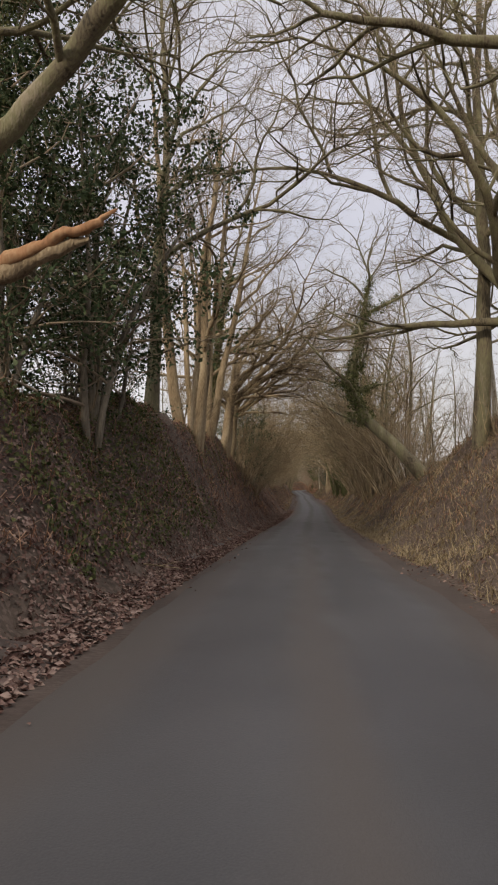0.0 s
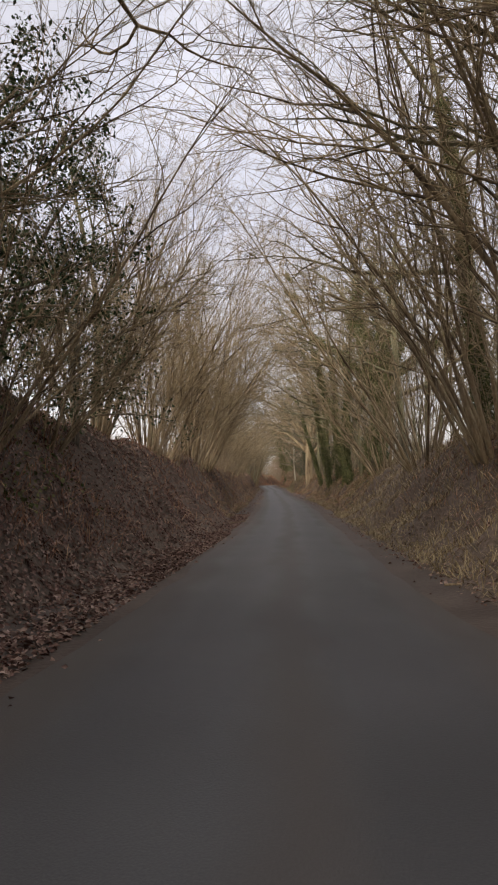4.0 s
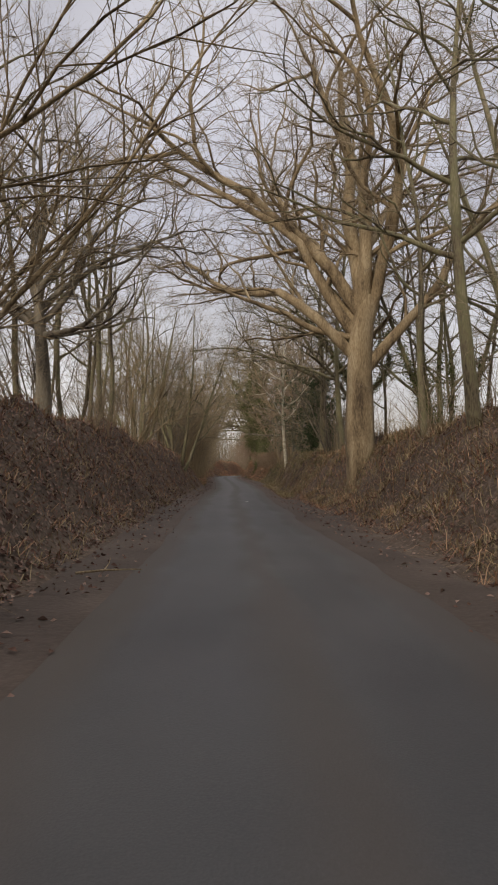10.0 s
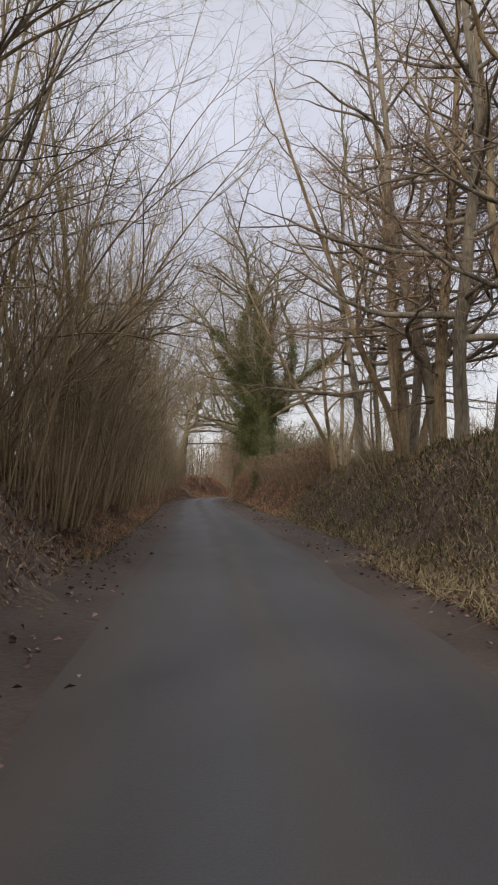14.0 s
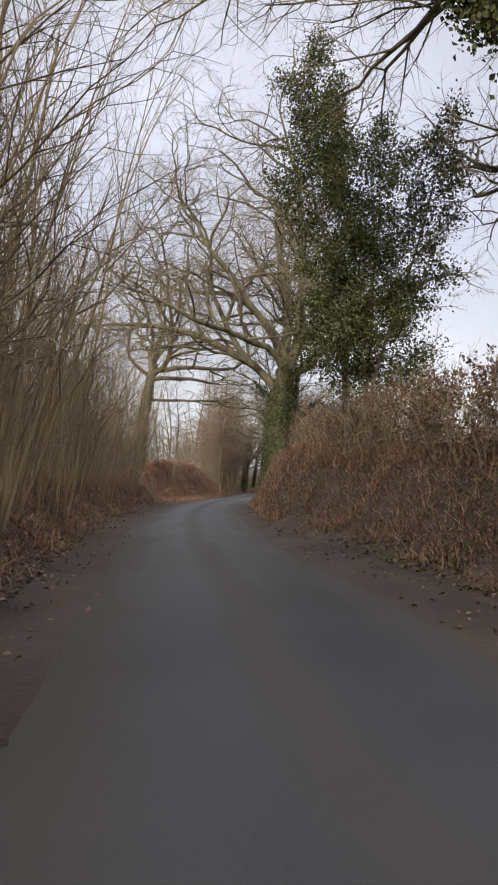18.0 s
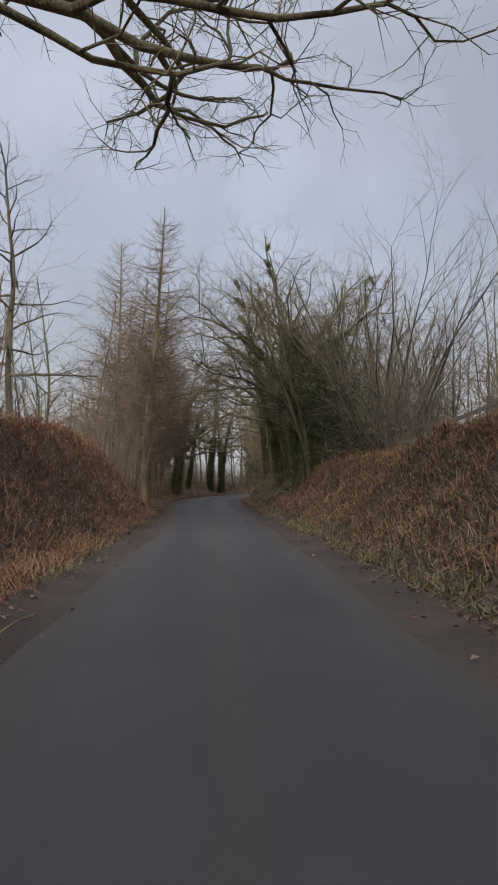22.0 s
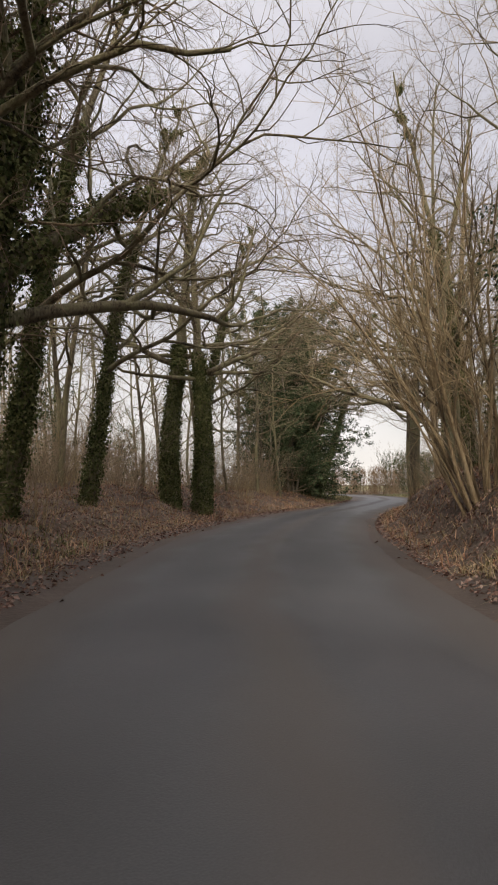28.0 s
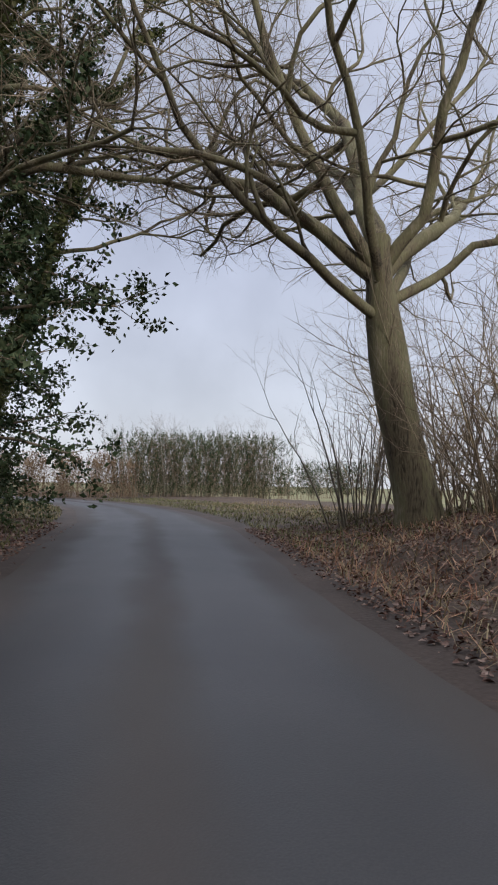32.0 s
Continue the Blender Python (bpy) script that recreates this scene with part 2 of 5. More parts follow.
# ---- mesh helpers ----
def mesh_of(name, verts, faces, mat, smooth=True):
    """A mesh from arrays of points and of faces that all have three, or all four, corners."""
    me = bpy.data.meshes.new(name)
    v, f = np.asarray(verts, np.float32), np.asarray(faces, np.int32)
    me.vertices.add(len(v))
    me.vertices.foreach_set("co", v.ravel())
    me.loops.add(f.size)
    me.loops.foreach_set("vertex_index", f.ravel())
    me.polygons.add(len(f))
    me.polygons.foreach_set("loop_start", np.arange(0, f.size, f.shape[1], dtype=np.int32))
    me.update(calc_edges=True)
    me.materials.append(mat)
    if smooth:
        me.shade_smooth()
    return me


def part(name, me, parent, label=""):
    ob = new(name, me)
    ob.parent = parent
    return tagged(ob, label) if label else ob


def loose(ob):
    return tagged(ob, kind="stuff")


def tubes(paths, sides):
    """One mesh of tapered round rods from (points, radii) rows; the last ring of each closes to a point."""
    V, F, base = [], [], 0
    ang = np.arange(sides) * 2 * math.pi / sides
    ca, sa = np.cos(ang)[None, :, None], np.sin(ang)[None, :, None]
    for pts, rad in paths:
        n = len(pts)
        t = np.gradient(pts, axis=0)
        t /= np.linalg.norm(t, axis=1)[:, None] + 1e-9
        ref = np.array([0.31, 0.87, 0.12]) if abs(t[0][2]) > 0.8 else np.array([0.0, 0.0, 1.0])
        a = np.cross(t, ref)
        a /= np.linalg.norm(a, axis=1)[:, None] + 1e-9
        b = np.cross(t, a)
        ring = pts[:, None] + rad[:, None, None] * (ca * a[:, None] + sa * b[:, None])
        V.append(ring.reshape(-1, 3))
        i = np.arange(n - 1)[:, None] * sides + np.arange(sides)[None]
        j = np.arange(n - 1)[:, None] * sides + (np.arange(sides)[None] + 1) % sides
        F.append((np.stack([i, j, j + sides, i + sides], -1).reshape(-1, 4) + base))
        base += n * sides
    return np.concatenate(V), np.concatenate(F)


def leaves(points, size, rng, normals=None, curl=0.25, narrow=0.6):
    """Folded four-cornered leaves at the points, turned at random about the given normals."""
    n = len(points)
    d = rng.normal(size=(n, 3))
    if normals is not None:
        d -= (d * normals).sum(1)[:, None] * normals * 0.85
    d /= np.linalg.norm(d, axis=1)[:, None] + 1e-9
    up = rng.normal(size=(n, 3)) if normals is None else normals + 0.65 * rng.normal(size=(n, 3))
    side = np.cross(d, up)
    side /= np.linalg.norm(side, axis=1)[:, None] + 1e-9
    nor = np.cross(side, d)
    s = (size * rng.uniform(0.6, 1.35, n))[:, None]
    v = np.stack([points - d * s * 0.5, points + side * s * 0.5 * narrow + nor * s * curl * 0.5,
                  points + d * s * 0.5, points - side * s * 0.5 * narrow + nor * s * curl * 0.5], 1).reshape(-1, 3)
    f = np.arange(n)[:, None] * 4
    f = np.concatenate([f + [0, 1, 2], f + [0, 2, 3]])
    return v, f


def blades(points, height, rng, lean=0.35, width=0.012, segs=2):
    """Grass-like tapering blades that bend over."""
    n = len(points)
    az = rng.uniform(0, 2 * math.pi, n)
    out = np.stack([np.cos(az), np.sin(az), np.zeros(n)], 1)
    side = np.stack([-np.sin(az), np.cos(az), np.zeros(n)], 1)
    h = (height * rng.uniform(0.5, 1.3, n))[:, None]
    le = (lean * rng.uniform(0.2, 1.6, n))[:, None]
    w = width * rng.uniform(0.7, 1.4, n)[:, None]
    p0, p1 = points, points + out * h * le * 0.4 + np.array([0, 0, 1]) * h * 0.55 / (1 + 0.6 * le)
    p2 = points + out * h * le + np.array([0, 0, 1]) * h * np.clip(0.9 - 0.62 * le, 0.02, 1)
    v = np.stack([p0 - side * w, p0 + side * w, p1 + side * w * 0.8, p1 - side * w * 0.8, p2], 1).reshape(-1, 3)
    f = np.arange(n)[:, None] * 5
    return v, np.concatenate([f + [0, 1, 2], f + [0, 2, 3], f + [3, 2, 4]])


# ---- the lane's line and the lie of the land ----
LANE = [(3.45, -45.0), (2.7, -20.0), (2.12, -0.0), (1.86, 8.9), (1.63, 17.9), (1.5, 26.9), (1.48, 36.0), (1.48, 45), (1.52, 54), (1.46, 63), (1.33, 72), (1.0, 81), (0.65, 90), (0.21, 99), (-0.15, 108), (-0.3, 117), (-0.72, 126), (-1.3, 135), (-2.0, 144), (-2.63, 152.9), (-3.1, 161.9), (-3.04, 170.7), (-2.19, 179.8), (-0.7, 188.5), (1.0, 197.5), (2.5, 206.2), (3.95, 215.2), (5.72, 223.9), (8.1, 232.6), (11.75, 240.8), (16.6, 248.4), (22.2, 255.4), (27.6, 262.2), (33, 269.5), (37.6, 278), (40.3, 288), (40.5, 299), (37.5, 312), (30, 330)]


def catmull(ctrl, step):
    c = np.array(ctrl, float)
    c = np.vstack([2 * c[0] - c[1], c, 2 * c[-1] - c[-2]])
    out = []
    for i in range(1, len(c) - 2):
        t = np.linspace(0, 1, 60, endpoint=False)[:, None]
        p0, p1, p2, p3 = c[i - 1:i + 3]
        out.append(0.5 * (2 * p1 + (p2 - p0) * t + (2 * p0 - 5 * p1 + 4 * p2 - p3) * t**2 + (3 * p1 - p0 - 3 * p2 + p3) * t**3))
    d = np.concatenate(out)
    s = np.r_[0, np.cumsum(np.linalg.norm(np.diff(d, axis=0), axis=1))]
    q = np.arange(0, s[-1], step)
    return np.stack([np.interp(q, s, d[:, k]) for k in range(2)], 1), q


LINE, LS = catmull(LANE, 0.5)
LS = LS - 45.0
TAN = np.gradient(LINE, axis=0)
TAN /= np.linalg.norm(TAN, axis=1)[:, None]
RIGHT = np.stack([TAN[:, 1], -TAN[:, 0]], 1)


def on_lane(s, u):
    """World x, y of a place s metres along the lane and u metres to its right."""
    s, u = np.asarray(s, float), np.asarray(u, float)
    p = np.stack([np.interp(s, LS, LINE[:, k]) for k in range(2)], -1)
    r = np.stack([np.interp(s, LS, RIGHT[:, k]) for k in range(2)], -1)
    return p + r * u[..., None]


# height of the road, and its half width, along the lane
ROAD_Z = [(-45, 3.81), (0, 1.61), (12, 1.15), (24, 0.66), (30, 0.43), (36, 0.23), (42, 0.08), (48, 0.0), (60, -0.06), (72, -0.15), (84, -0.14), (96, -0.09), (120, -0.02), (132, 0.05), (144, 0.13), (156, 0.24), (180, 0.3), (192, 0.25), (204, 0.17), (216, 0.2), (228, 0.12), (240, 0.05), (380, 0.04)]
ROAD_W = [(-45, 1.9), (0, 1.9), (30, 2.0), (55, 1.65), (75, 1.8), (95, 1.6), (125, 1.6), (150, 1.6), (172, 1.7), (180, 1.8), (200, 1.7), (213, 2.0), (226, 2.25), (240, 2.5), (252, 2.2), (262, 2.0), (275, 2.5), (380, 2.5)]


def table(rows, s, k=1):
    t = np.array(rows, float)
    return np.interp(s, t[:, 0], t[:, k])


# s, verge width, bank height, bank run; by side
BANK_L = [(-45, 0.7, 2.6, 2.2), (4, 0.7, 2.6, 2.2), (9, 0.7, 2.8, 2.0), (16, 0.6, 3.9, 2.0), (22, 0.6, 3.9, 1.9), (28, 0.6, 4.5, 2.1), (35, 0.7, 4.2, 2.4), (41, 0.7, 3.1, 2.4), (50, 0.7, 2.6, 2.4), (61, 1.0, 2.55, 2.1), (68, 1.2, 2.6, 2.0), (78, 1.0, 2.55, 2.0), (86, 1.0, 2.2, 2.0), (92, 0.9, 2.3, 2.0),
          (97, 0.8, 2.5, 2.1), (105, 0.8, 2.7, 2.2), (112, 0.6, 2.2, 1.5), (120, 0.6, 2.0, 1.6), (128, 0.9, 1.7, 1.8), (139, 0.9, 1.4, 1.6), (150, 0.8, 1.15, 1.4), (161, 0.7, 0.95, 1.4), (172, 0.5, 1.1, 1.6), (178, 0.6, 1.4, 1.8), (182, 1.6, 1.5, 1.8), (188, 1.3, 2.2, 1.8), (195, 0.7, 2.75, 1.9), (200, 0.5, 2.4, 1.8), (206, 0.5, 1.4, 1.8), (215, 0.6, 0.8, 2.2),
          (227, 0.8, 0.75, 2.6), (240, 1.1, 0.9, 3.4), (251, 1.0, 1.1, 3.6), (260, 0.9, 0.9, 2.8), (268, 0.7, 0.6, 2.4), (275, 0.6, 0.35, 2.6), (284, 0.6, 0.12, 3), (400, 0.5, 0.05, 3)]
BANK_R = [(-45, 0.5, 4.2, 3.4), (10, 0.5, 4.1, 3.4), (20, 0.5, 3.9, 3.4), (26, 0.5, 2.9, 2.9), (40, 0.5, 2.6, 2.7), (45, 0.5, 2.9, 2.7), (52, 0.5, 2.5, 2.6), (63, 0.6, 2.2, 2.5), (79, 0.7, 2.3, 2.4), (86, 0.8, 2.0, 2.4), (99, 0.9, 2.3, 2.1), (102, 1.2, 2.3, 2.1), (106, 1.0, 1.95, 1.7), (112, 0.7, 1.9, 1.0), (119, 0.6, 1.9, 0.9), (125, 1.3, 1.9, 1.4), (134, 1.4, 2.1, 1.8), (145, 1.4, 1.8, 1.7),
          (152, 1.3, 1.65, 1.6), (162, 1.1, 1.9, 1.5), (170, 0.6, 2.3, 1.3), (176, 0.4, 2.5, 1.2), (182, 0.4, 2.0, 1.4), (190, 0.6, 2.1, 1.9), (196, 0.5, 2.0, 2.0), (204, 0.5, 2.0, 2.1), (212, 0.5, 1.6, 2.2), (220, 0.4, 1.5, 1.9), (227, 0.4, 1.9, 1.7), (232, 0.4, 1.9, 1.7), (240, 0.45, 1.6, 1.7), (248, 0.5, 1.35, 1.6), (254, 0.6, 1.05, 2.0), (260, 0.6, 0.95, 2.2), (266, 0.8, 0.75, 2.6), (271, 1.1, 0.6, 3.0), (277, 1.2, 0.2, 4), (286, 1.0, 0.05, 4), (400, 1, 0.0, 4)]


def smooth01(x):
    x = np.clip(x, 0, 1)
    return x * x * (3 - 2 * x)


def wobble(x, y, k):
    """Cheap even unevenness in the range of about -1 to 1."""
    return (np.sin(x * k + 1.7 * np.sin(y * k * 0.63 + 0.4)) + np.sin(y * k * 1.21 + 1.3 * np.sin(x * k * 0.77 + 2.1)) + np.sin((x + y) * k * 0.53 + 0.9)) / 3


def land(s, u):
    """Height of the ground at a place by the lane."""
    s, u = np.asarray(s, float), np.asarray(u, float)
    z = np.zeros(np.broadcast(s, u).shape)
    for side, tab in ((-1, BANK_L), (1, BANK_R)):
        t = np.array(tab)
        verge, high, run = (np.interp(s, t[:, 0], t[:, k]) for k in (1, 2, 3))
        a = u * side - table(ROAD_W, s) - verge
        k = smooth01(a / run * 0.85 + 0.05)
        rough = 1 + 0.5 * (side < 0) * smooth01((44 - s) / 8) * smooth01((run - a) / 1.2)
        bump = rough * (wobble(s, u, 1.1) * 0.2 + wobble(s, u, 2.9) * 0.16) + wobble(s + 3, u, 5.7) * 0.1
        here = high * k + bump * smooth01(a / 1.0 + 0.4) * np.clip(high, 0.25, 1.3) + 0.03 * smooth01((u * side - table(ROAD_W, s)) / 0.4) + 0.02 * np.clip(a - run, 0, 30)
        z = np.where(u * side > 0, here, z)
    return z + table(ROAD_Z, s)


def ground_at(s, u):
    xy = on_lane(s, u)
    return np.concatenate([xy, land(s, u)[..., None]], -1)


def lane_frame(s):
    i = int(np.clip((s + 45) / 0.5, 0, len(LINE) - 1))
    return math.degrees(math.atan2(-TAN[i][0], TAN[i][1]))


# the ground: a fine strip along the lane and a wide sheet out to the horizon, in one mesh
def build_ground():
    u = np.r_[-16, -13, -11, -9.5, np.arange(-8.5, -1.3, 0.28), -1.2, 1.2, np.arange(1.35, 8.8, 0.28), 9.5, 11, 13, 16]
    s = np.arange(-44, LS[-1] - 1, 0.4)
    S, U = np.meshgrid(s, u, indexing="ij")
    P = ground_at(S, U)
    P[np.abs(U) < 1.3, 2] -= 0.08
    n, m = S.shape
    i = (np.arange(n - 1)[:, None] * m + np.arange(m - 1)[None]).ravel()
    F = np.stack([i, i + 1, i + m + 1, i + m], -1)
    # wide sheet
    gx, gy = np.r_[-900, -500, -300, -180, np.arange(-120, 161, 4), 220, 340, 540, 900], np.r_[-900, -500, -250, -120, np.arange(-60, 361, 4), 420, 560, 800, 1200]
    X, Y = np.meshgrid(gx, gy, indexing="ij")
    q = np.stack([X.ravel(), Y.ravel()], 1)
    best = np.full(len(q), 1e9)
    bi = np.zeros(len(q), int)
    for k in range(0, len(LINE), 4):
        d = ((q - LINE[k]) ** 2).sum(1)
        w = d < best
        best[w], bi[w] = d[w], k
    off = q - LINE[bi]
    uu = (off * RIGHT[bi]).sum(1)
    dist = np.sqrt(best)
    z = land(LS[bi], np.where(uu > 0, 15.5, -15.5)) - 0.12
    z = z + 6 * smooth01((dist - 40) / 80) * smooth01((q[:, 1] - 185) / 50) * (uu < 0)
    z = np.where(dist < 15, -1.2, z) + 0.3 * wobble(q[:, 0], q[:, 1], 0.05)
    W = np.c_[q, z]
    n2, m2 = X.shape
    j = (np.arange(n2 - 1)[:, None] * m2 + np.arange(m2 - 1)[None]).ravel() + n * m
    F2 = np.stack([j, j + m2, j + m2 + 1, j + 1], -1)
    me = mesh_of("ground", np.vstack([P.reshape(-1, 3), W]), np.vstack([F, F2]), M_SOIL)
    me.materials.append(M_MUD)
    me.materials.append(M_FIELD)
    um = (U[:-1, :-1] + U[1:, 1:]).ravel() / 2
    mi = np.zeros(len(F) + len(F2), np.int32)
    sm = ((S[:-1, :-1] + S[1:, 1:]) / 2).ravel()
    verge = np.where(um < 0, table(BANK_L, sm), table(BANK_R, sm)) * 0.85
    mi[:len(F)][np.abs(um) < table(ROAD_W, sm) + verge + 0.15 * wobble(sm, um, 1.7)] = 1
    mi[len(F):] = 2
    me.polygons.foreach_set("material_index", mi)
    return tagged(new("ground", me), "brown earth banks and field beside the sunken lane", "ground", kind="structure")


def build_road():
    s = np.arange(-44, LS[-1] - 1, 0.5)
    u = np.linspace(-1, 1, 13)
    S, U = np.meshgrid(s, u, indexing="ij")
    edge = table(ROAD_W, S) + 0.1 * wobble(S, np.sign(U) * 5, 0.9) + 0.05 * wobble(S, np.sign(U) * 9, 3.1)
    xy = on_lane(S, U * edge)
    z = table(ROAD_Z, S) + 0.02 + 0.05 * (1 - U**2) - 0.05 * (np.abs(U) > 0.99) + 0.006 * wobble(S, U * 2, 1.5)
    n, m = S.shape
    i = (np.arange(n - 1)[:, None] * m + np.arange(m - 1)[None]).ravel()
    me = mesh_of("road", np.concatenate([xy, z[..., None]], -1).reshape(-1, 3), np.stack([i, i + 1, i + m + 1, i + m], -1), M_ROAD)
    uv = me.uv_layers.new(name="lane")
    vi = np.empty(len(me.loops), np.int32)
    me.loops.foreach_get("vertex_index", vi)
    uv.data.foreach_set("uv", np.stack([(U.ravel()[vi] + 1) / 2, S.ravel()[vi] / 6], 1).astype(np.float32).ravel())
    return tagged(new("road", me), "narrow dark damp asphalt country lane with muddy edges", "road", kind="structure")


build_ground()
build_road()


# ---- trees ----
def unit(v):
    return v / (np.linalg.norm(v, axis=-1, keepdims=True) + 1e-9)


def limb_path(rng, start, d, length, r0, r1, segs, wig, up):
    pts, p, v = [np.array(start, float)], np.array(start, float), np.array(d, float)
    v /= np.linalg.norm(v)
    st = length / segs
    for _ in range(segs):
        v = v + rng.normal(size=3) * wig + np.array([0, 0, up])
        v /= np.linalg.norm(v)
        p = p + v * st
        pts.append(p)
    return np.array(pts), np.linspace(r0, r1, segs + 1)


def sprout(rng, P, D, L, R, segs, wig, up=0.0, tip=0.5, dip=-1.0):
    """Many crooked shoots at once: their points and radii."""
    n = len(P)
    pts = np.empty((n, segs + 1, 3))
    pts[:, 0], d = P, unit(np.asarray(D, float))
    for k in range(segs):
        d = d + rng.normal(size=(n, 3)) * wig
        d[:, 2] += up
        d[:, 2] = np.maximum(d[:, 2], dip)
        d = unit(d)
        pts[:, k + 1] = pts[:, k] + d * (np.asarray(L) / segs)[:, None]
    return pts, np.asarray(R)[:, None] * np.linspace(1, tip, segs + 1)[None]


def bear(rng, mother, per_m=1.0, ends=2, angle=46, ratio=0.5, shrink=0.4, lo=0.2, least=0.3, most=3.0, thick=0.02, segs=4, wig=0.2, up=0.0, tip=0.45, end_angle=27, pull=0.0, dip=-1.0):
    """Side shoots along each mother shoot, and a fork at its end."""
    pts, rad = mother
    n, k, _ = pts.shape
    length = np.linalg.norm(np.diff(pts, axis=1), axis=2).sum(1)
    cnt = np.floor(per_m * length * (1 - lo) + rng.uniform(0, 1, n)).astype(int)
    i = np.repeat(np.arange(n), cnt)
    j = np.arange(len(i)) - (np.cumsum(cnt) - cnt)[i]
    f = lo + (1 - lo) * (j + rng.uniform(0.1, 0.9, len(i))) / np.maximum(cnt[i], 1)
    az = rng.uniform(0, 6.28, n)[i] + j * 2.4 + rng.uniform(-0.5, 0.5, len(i))
    ang = np.radians(angle + rng.uniform(-13, 13, len(i)))
    if ends:
        e = np.repeat(np.arange(n), ends)
        i = np.r_[i, e]
        f = np.r_[f, np.full(len(e), 0.995)]
        az = np.r_[az, rng.uniform(0, 6.28, n)[e] + np.tile(np.arange(ends), n) * 6.28 / ends + rng.uniform(-0.4, 0.4, len(e))]
        ang = np.r_[ang, np.radians(end_angle + rng.uniform(-12, 12, len(e)))]
    x = f * (k - 1)
    q = np.minimum(x.astype(int), k - 2)
    w = x - q
    p = pts[i, q] * (1 - w)[:, None] + pts[i, q + 1] * w[:, None]
    r = rad[i, q] * (1 - w) + rad[i, q + 1] * w
    d = unit(pts[i, q + 1] - pts[i, q])
    a = unit(np.cross(d, np.where(np.abs(d[:, 2:]) < 0.9, np.array([[0, 0, 1.0]]), np.array([[1.0, 0, 0]]))))
    b = np.cross(d, a)
    way = d * np.cos(ang)[:, None] + (a * np.cos(az)[:, None] + b * np.sin(az)[:, None]) * np.sin(ang)[:, None]
    way[:, 0] += pull
    way[:, 2] = np.maximum(way[:, 2], dip)
    ln = np.clip(ratio * length[i] * (1 - shrink * f) * rng.uniform(0.6, 1.35, len(i)) * (1 + 0.8 * pull * unit(way)[:, 0]), least, most)
    return sprout(rng, p, way, ln, np.minimum(r * 0.85, thick * ln), segs, wig, up, tip, dip)


# branches, branchlets, twigs and twig ends of a grown tree
CROWN = (dict(per_m=1.0, ends=2, angle=48, ratio=0.52, shrink=0.4, lo=0.18, least=1.1, most=4.4, thick=0.019, segs=6, wig=0.17, up=0.02, dip=-0.1),
         dict(per_m=2.0, ends=2, angle=48, ratio=0.52, shrink=0.35, lo=0.12, least=0.6, most=2.2, thick=0.0145, segs=4, wig=0.22, up=0.01, dip=-0.25),
         dict(per_m=4.0, ends=2, angle=47, ratio=0.55, shrink=0.3, lo=0.1, least=0.35, most=1.1, thick=0.0125, segs=2, wig=0.22, dip=-0.5),
         dict(per_m=6.0, ends=1, angle=44, ratio=0.6, shrink=0.3, lo=0.1, least=0.2, most=0.55, thick=0.0115, segs=1, wig=0.1))
SLIGHT = (dict(per_m=1.2, ends=1, angle=42, ratio=0.5, lo=0.2, least=0.6, most=2.2, thick=0.016, segs=4, wig=0.17, up=0.03, dip=-0.2),
          dict(per_m=3.2, ends=2, angle=44, ratio=0.55, lo=0.12, least=0.4, most=1.2, thick=0.0125, segs=2, wig=0.2, dip=-0.5),
          dict(per_m=5.0, ends=1, angle=42, ratio=0.6, lo=0.1, least=0.2, most=0.6, thick=0.012, segs=1, wig=0.1))


def levels_of(base, **more):
    """The same levels with some values multiplied: twigs=1.2, crook=1.3, and so on."""
    out = []
    for lv in base:
        lv = dict(lv)
        lv["per_m"] *= more.get("twigs", 1.0)
        lv["wig"] *= more.get("crook", 1.0)
        lv["pull"] = more.get("pull", 0.0)
        lv["up"] = lv.get("up", 0.0) + more.get("lift", 0.0)
        out.append(lv)
    return out


def grow(rng, limbs, levels):
    out = [limbs]
    for lv in levels:
        out.append(bear(rng, out[-1], **lv))
    return out


def rods(pts, rad, sides):
    """Tapered round rods, all of one number of points."""
    n, k, _ = pts.shape
    t = unit(np.gradient(pts, axis=1))
    whole = unit(pts[:, -1] - pts[:, 0])
    ref = np.where(np.abs(whole[:, 2:]) > 0.8, np.array([[0.93, 0.31, 0.12]]), np.array([[0, 0, 1.0]]))[:, None]
    a = unit(np.cross(t, ref))
    b = np.cross(t, a)
    ang = np.arange(sides) * 2 * math.pi / sides
    ring = pts[:, :, None] + rad[:, :, None, None] * (np.cos(ang)[:, None] * a[:, :, None] + np.sin(ang)[:, None] * b[:, :, None])
    base = (np.arange(n)[:, None, None] * k + np.arange(k - 1)[None, :, None]) * sides
    i, j = base + np.arange(sides), base + (np.arange(sides) + 1) % sides
    return ring.reshape(-1, 3), np.stack([i, j, j + sides, i + sides], -1).reshape(-1, 4)


def spikes(pts, rad):
    """Fine three-sided shoots that run from their first to their last point."""
    n = len(pts)
    d = unit(pts[:, -1] - pts[:, 0])
    a = unit(np.cross(d, np.where(np.abs(d[:, 2:]) > 0.8, np.array([[0.93, 0.31, 0.12]]), np.array([[0, 0, 1.0]]))))
    b = np.cross(d, a)
    ang = np.arange(3) * 2 * math.pi / 3
    ring = pts[:, :1] + rad[:, :1, None] * (np.cos(ang)[None, :, None] * a[:, None] + np.sin(ang)[None, :, None] * b[:, None])
    V = np.concatenate([ring, pts[:, -1:]], 1).reshape(-1, 3)
    o = np.arange(n)[:, None] * 4
    return V, np.concatenate([o + [0, 1, 3], o + [1, 2, 3], o + [2, 0, 3]])


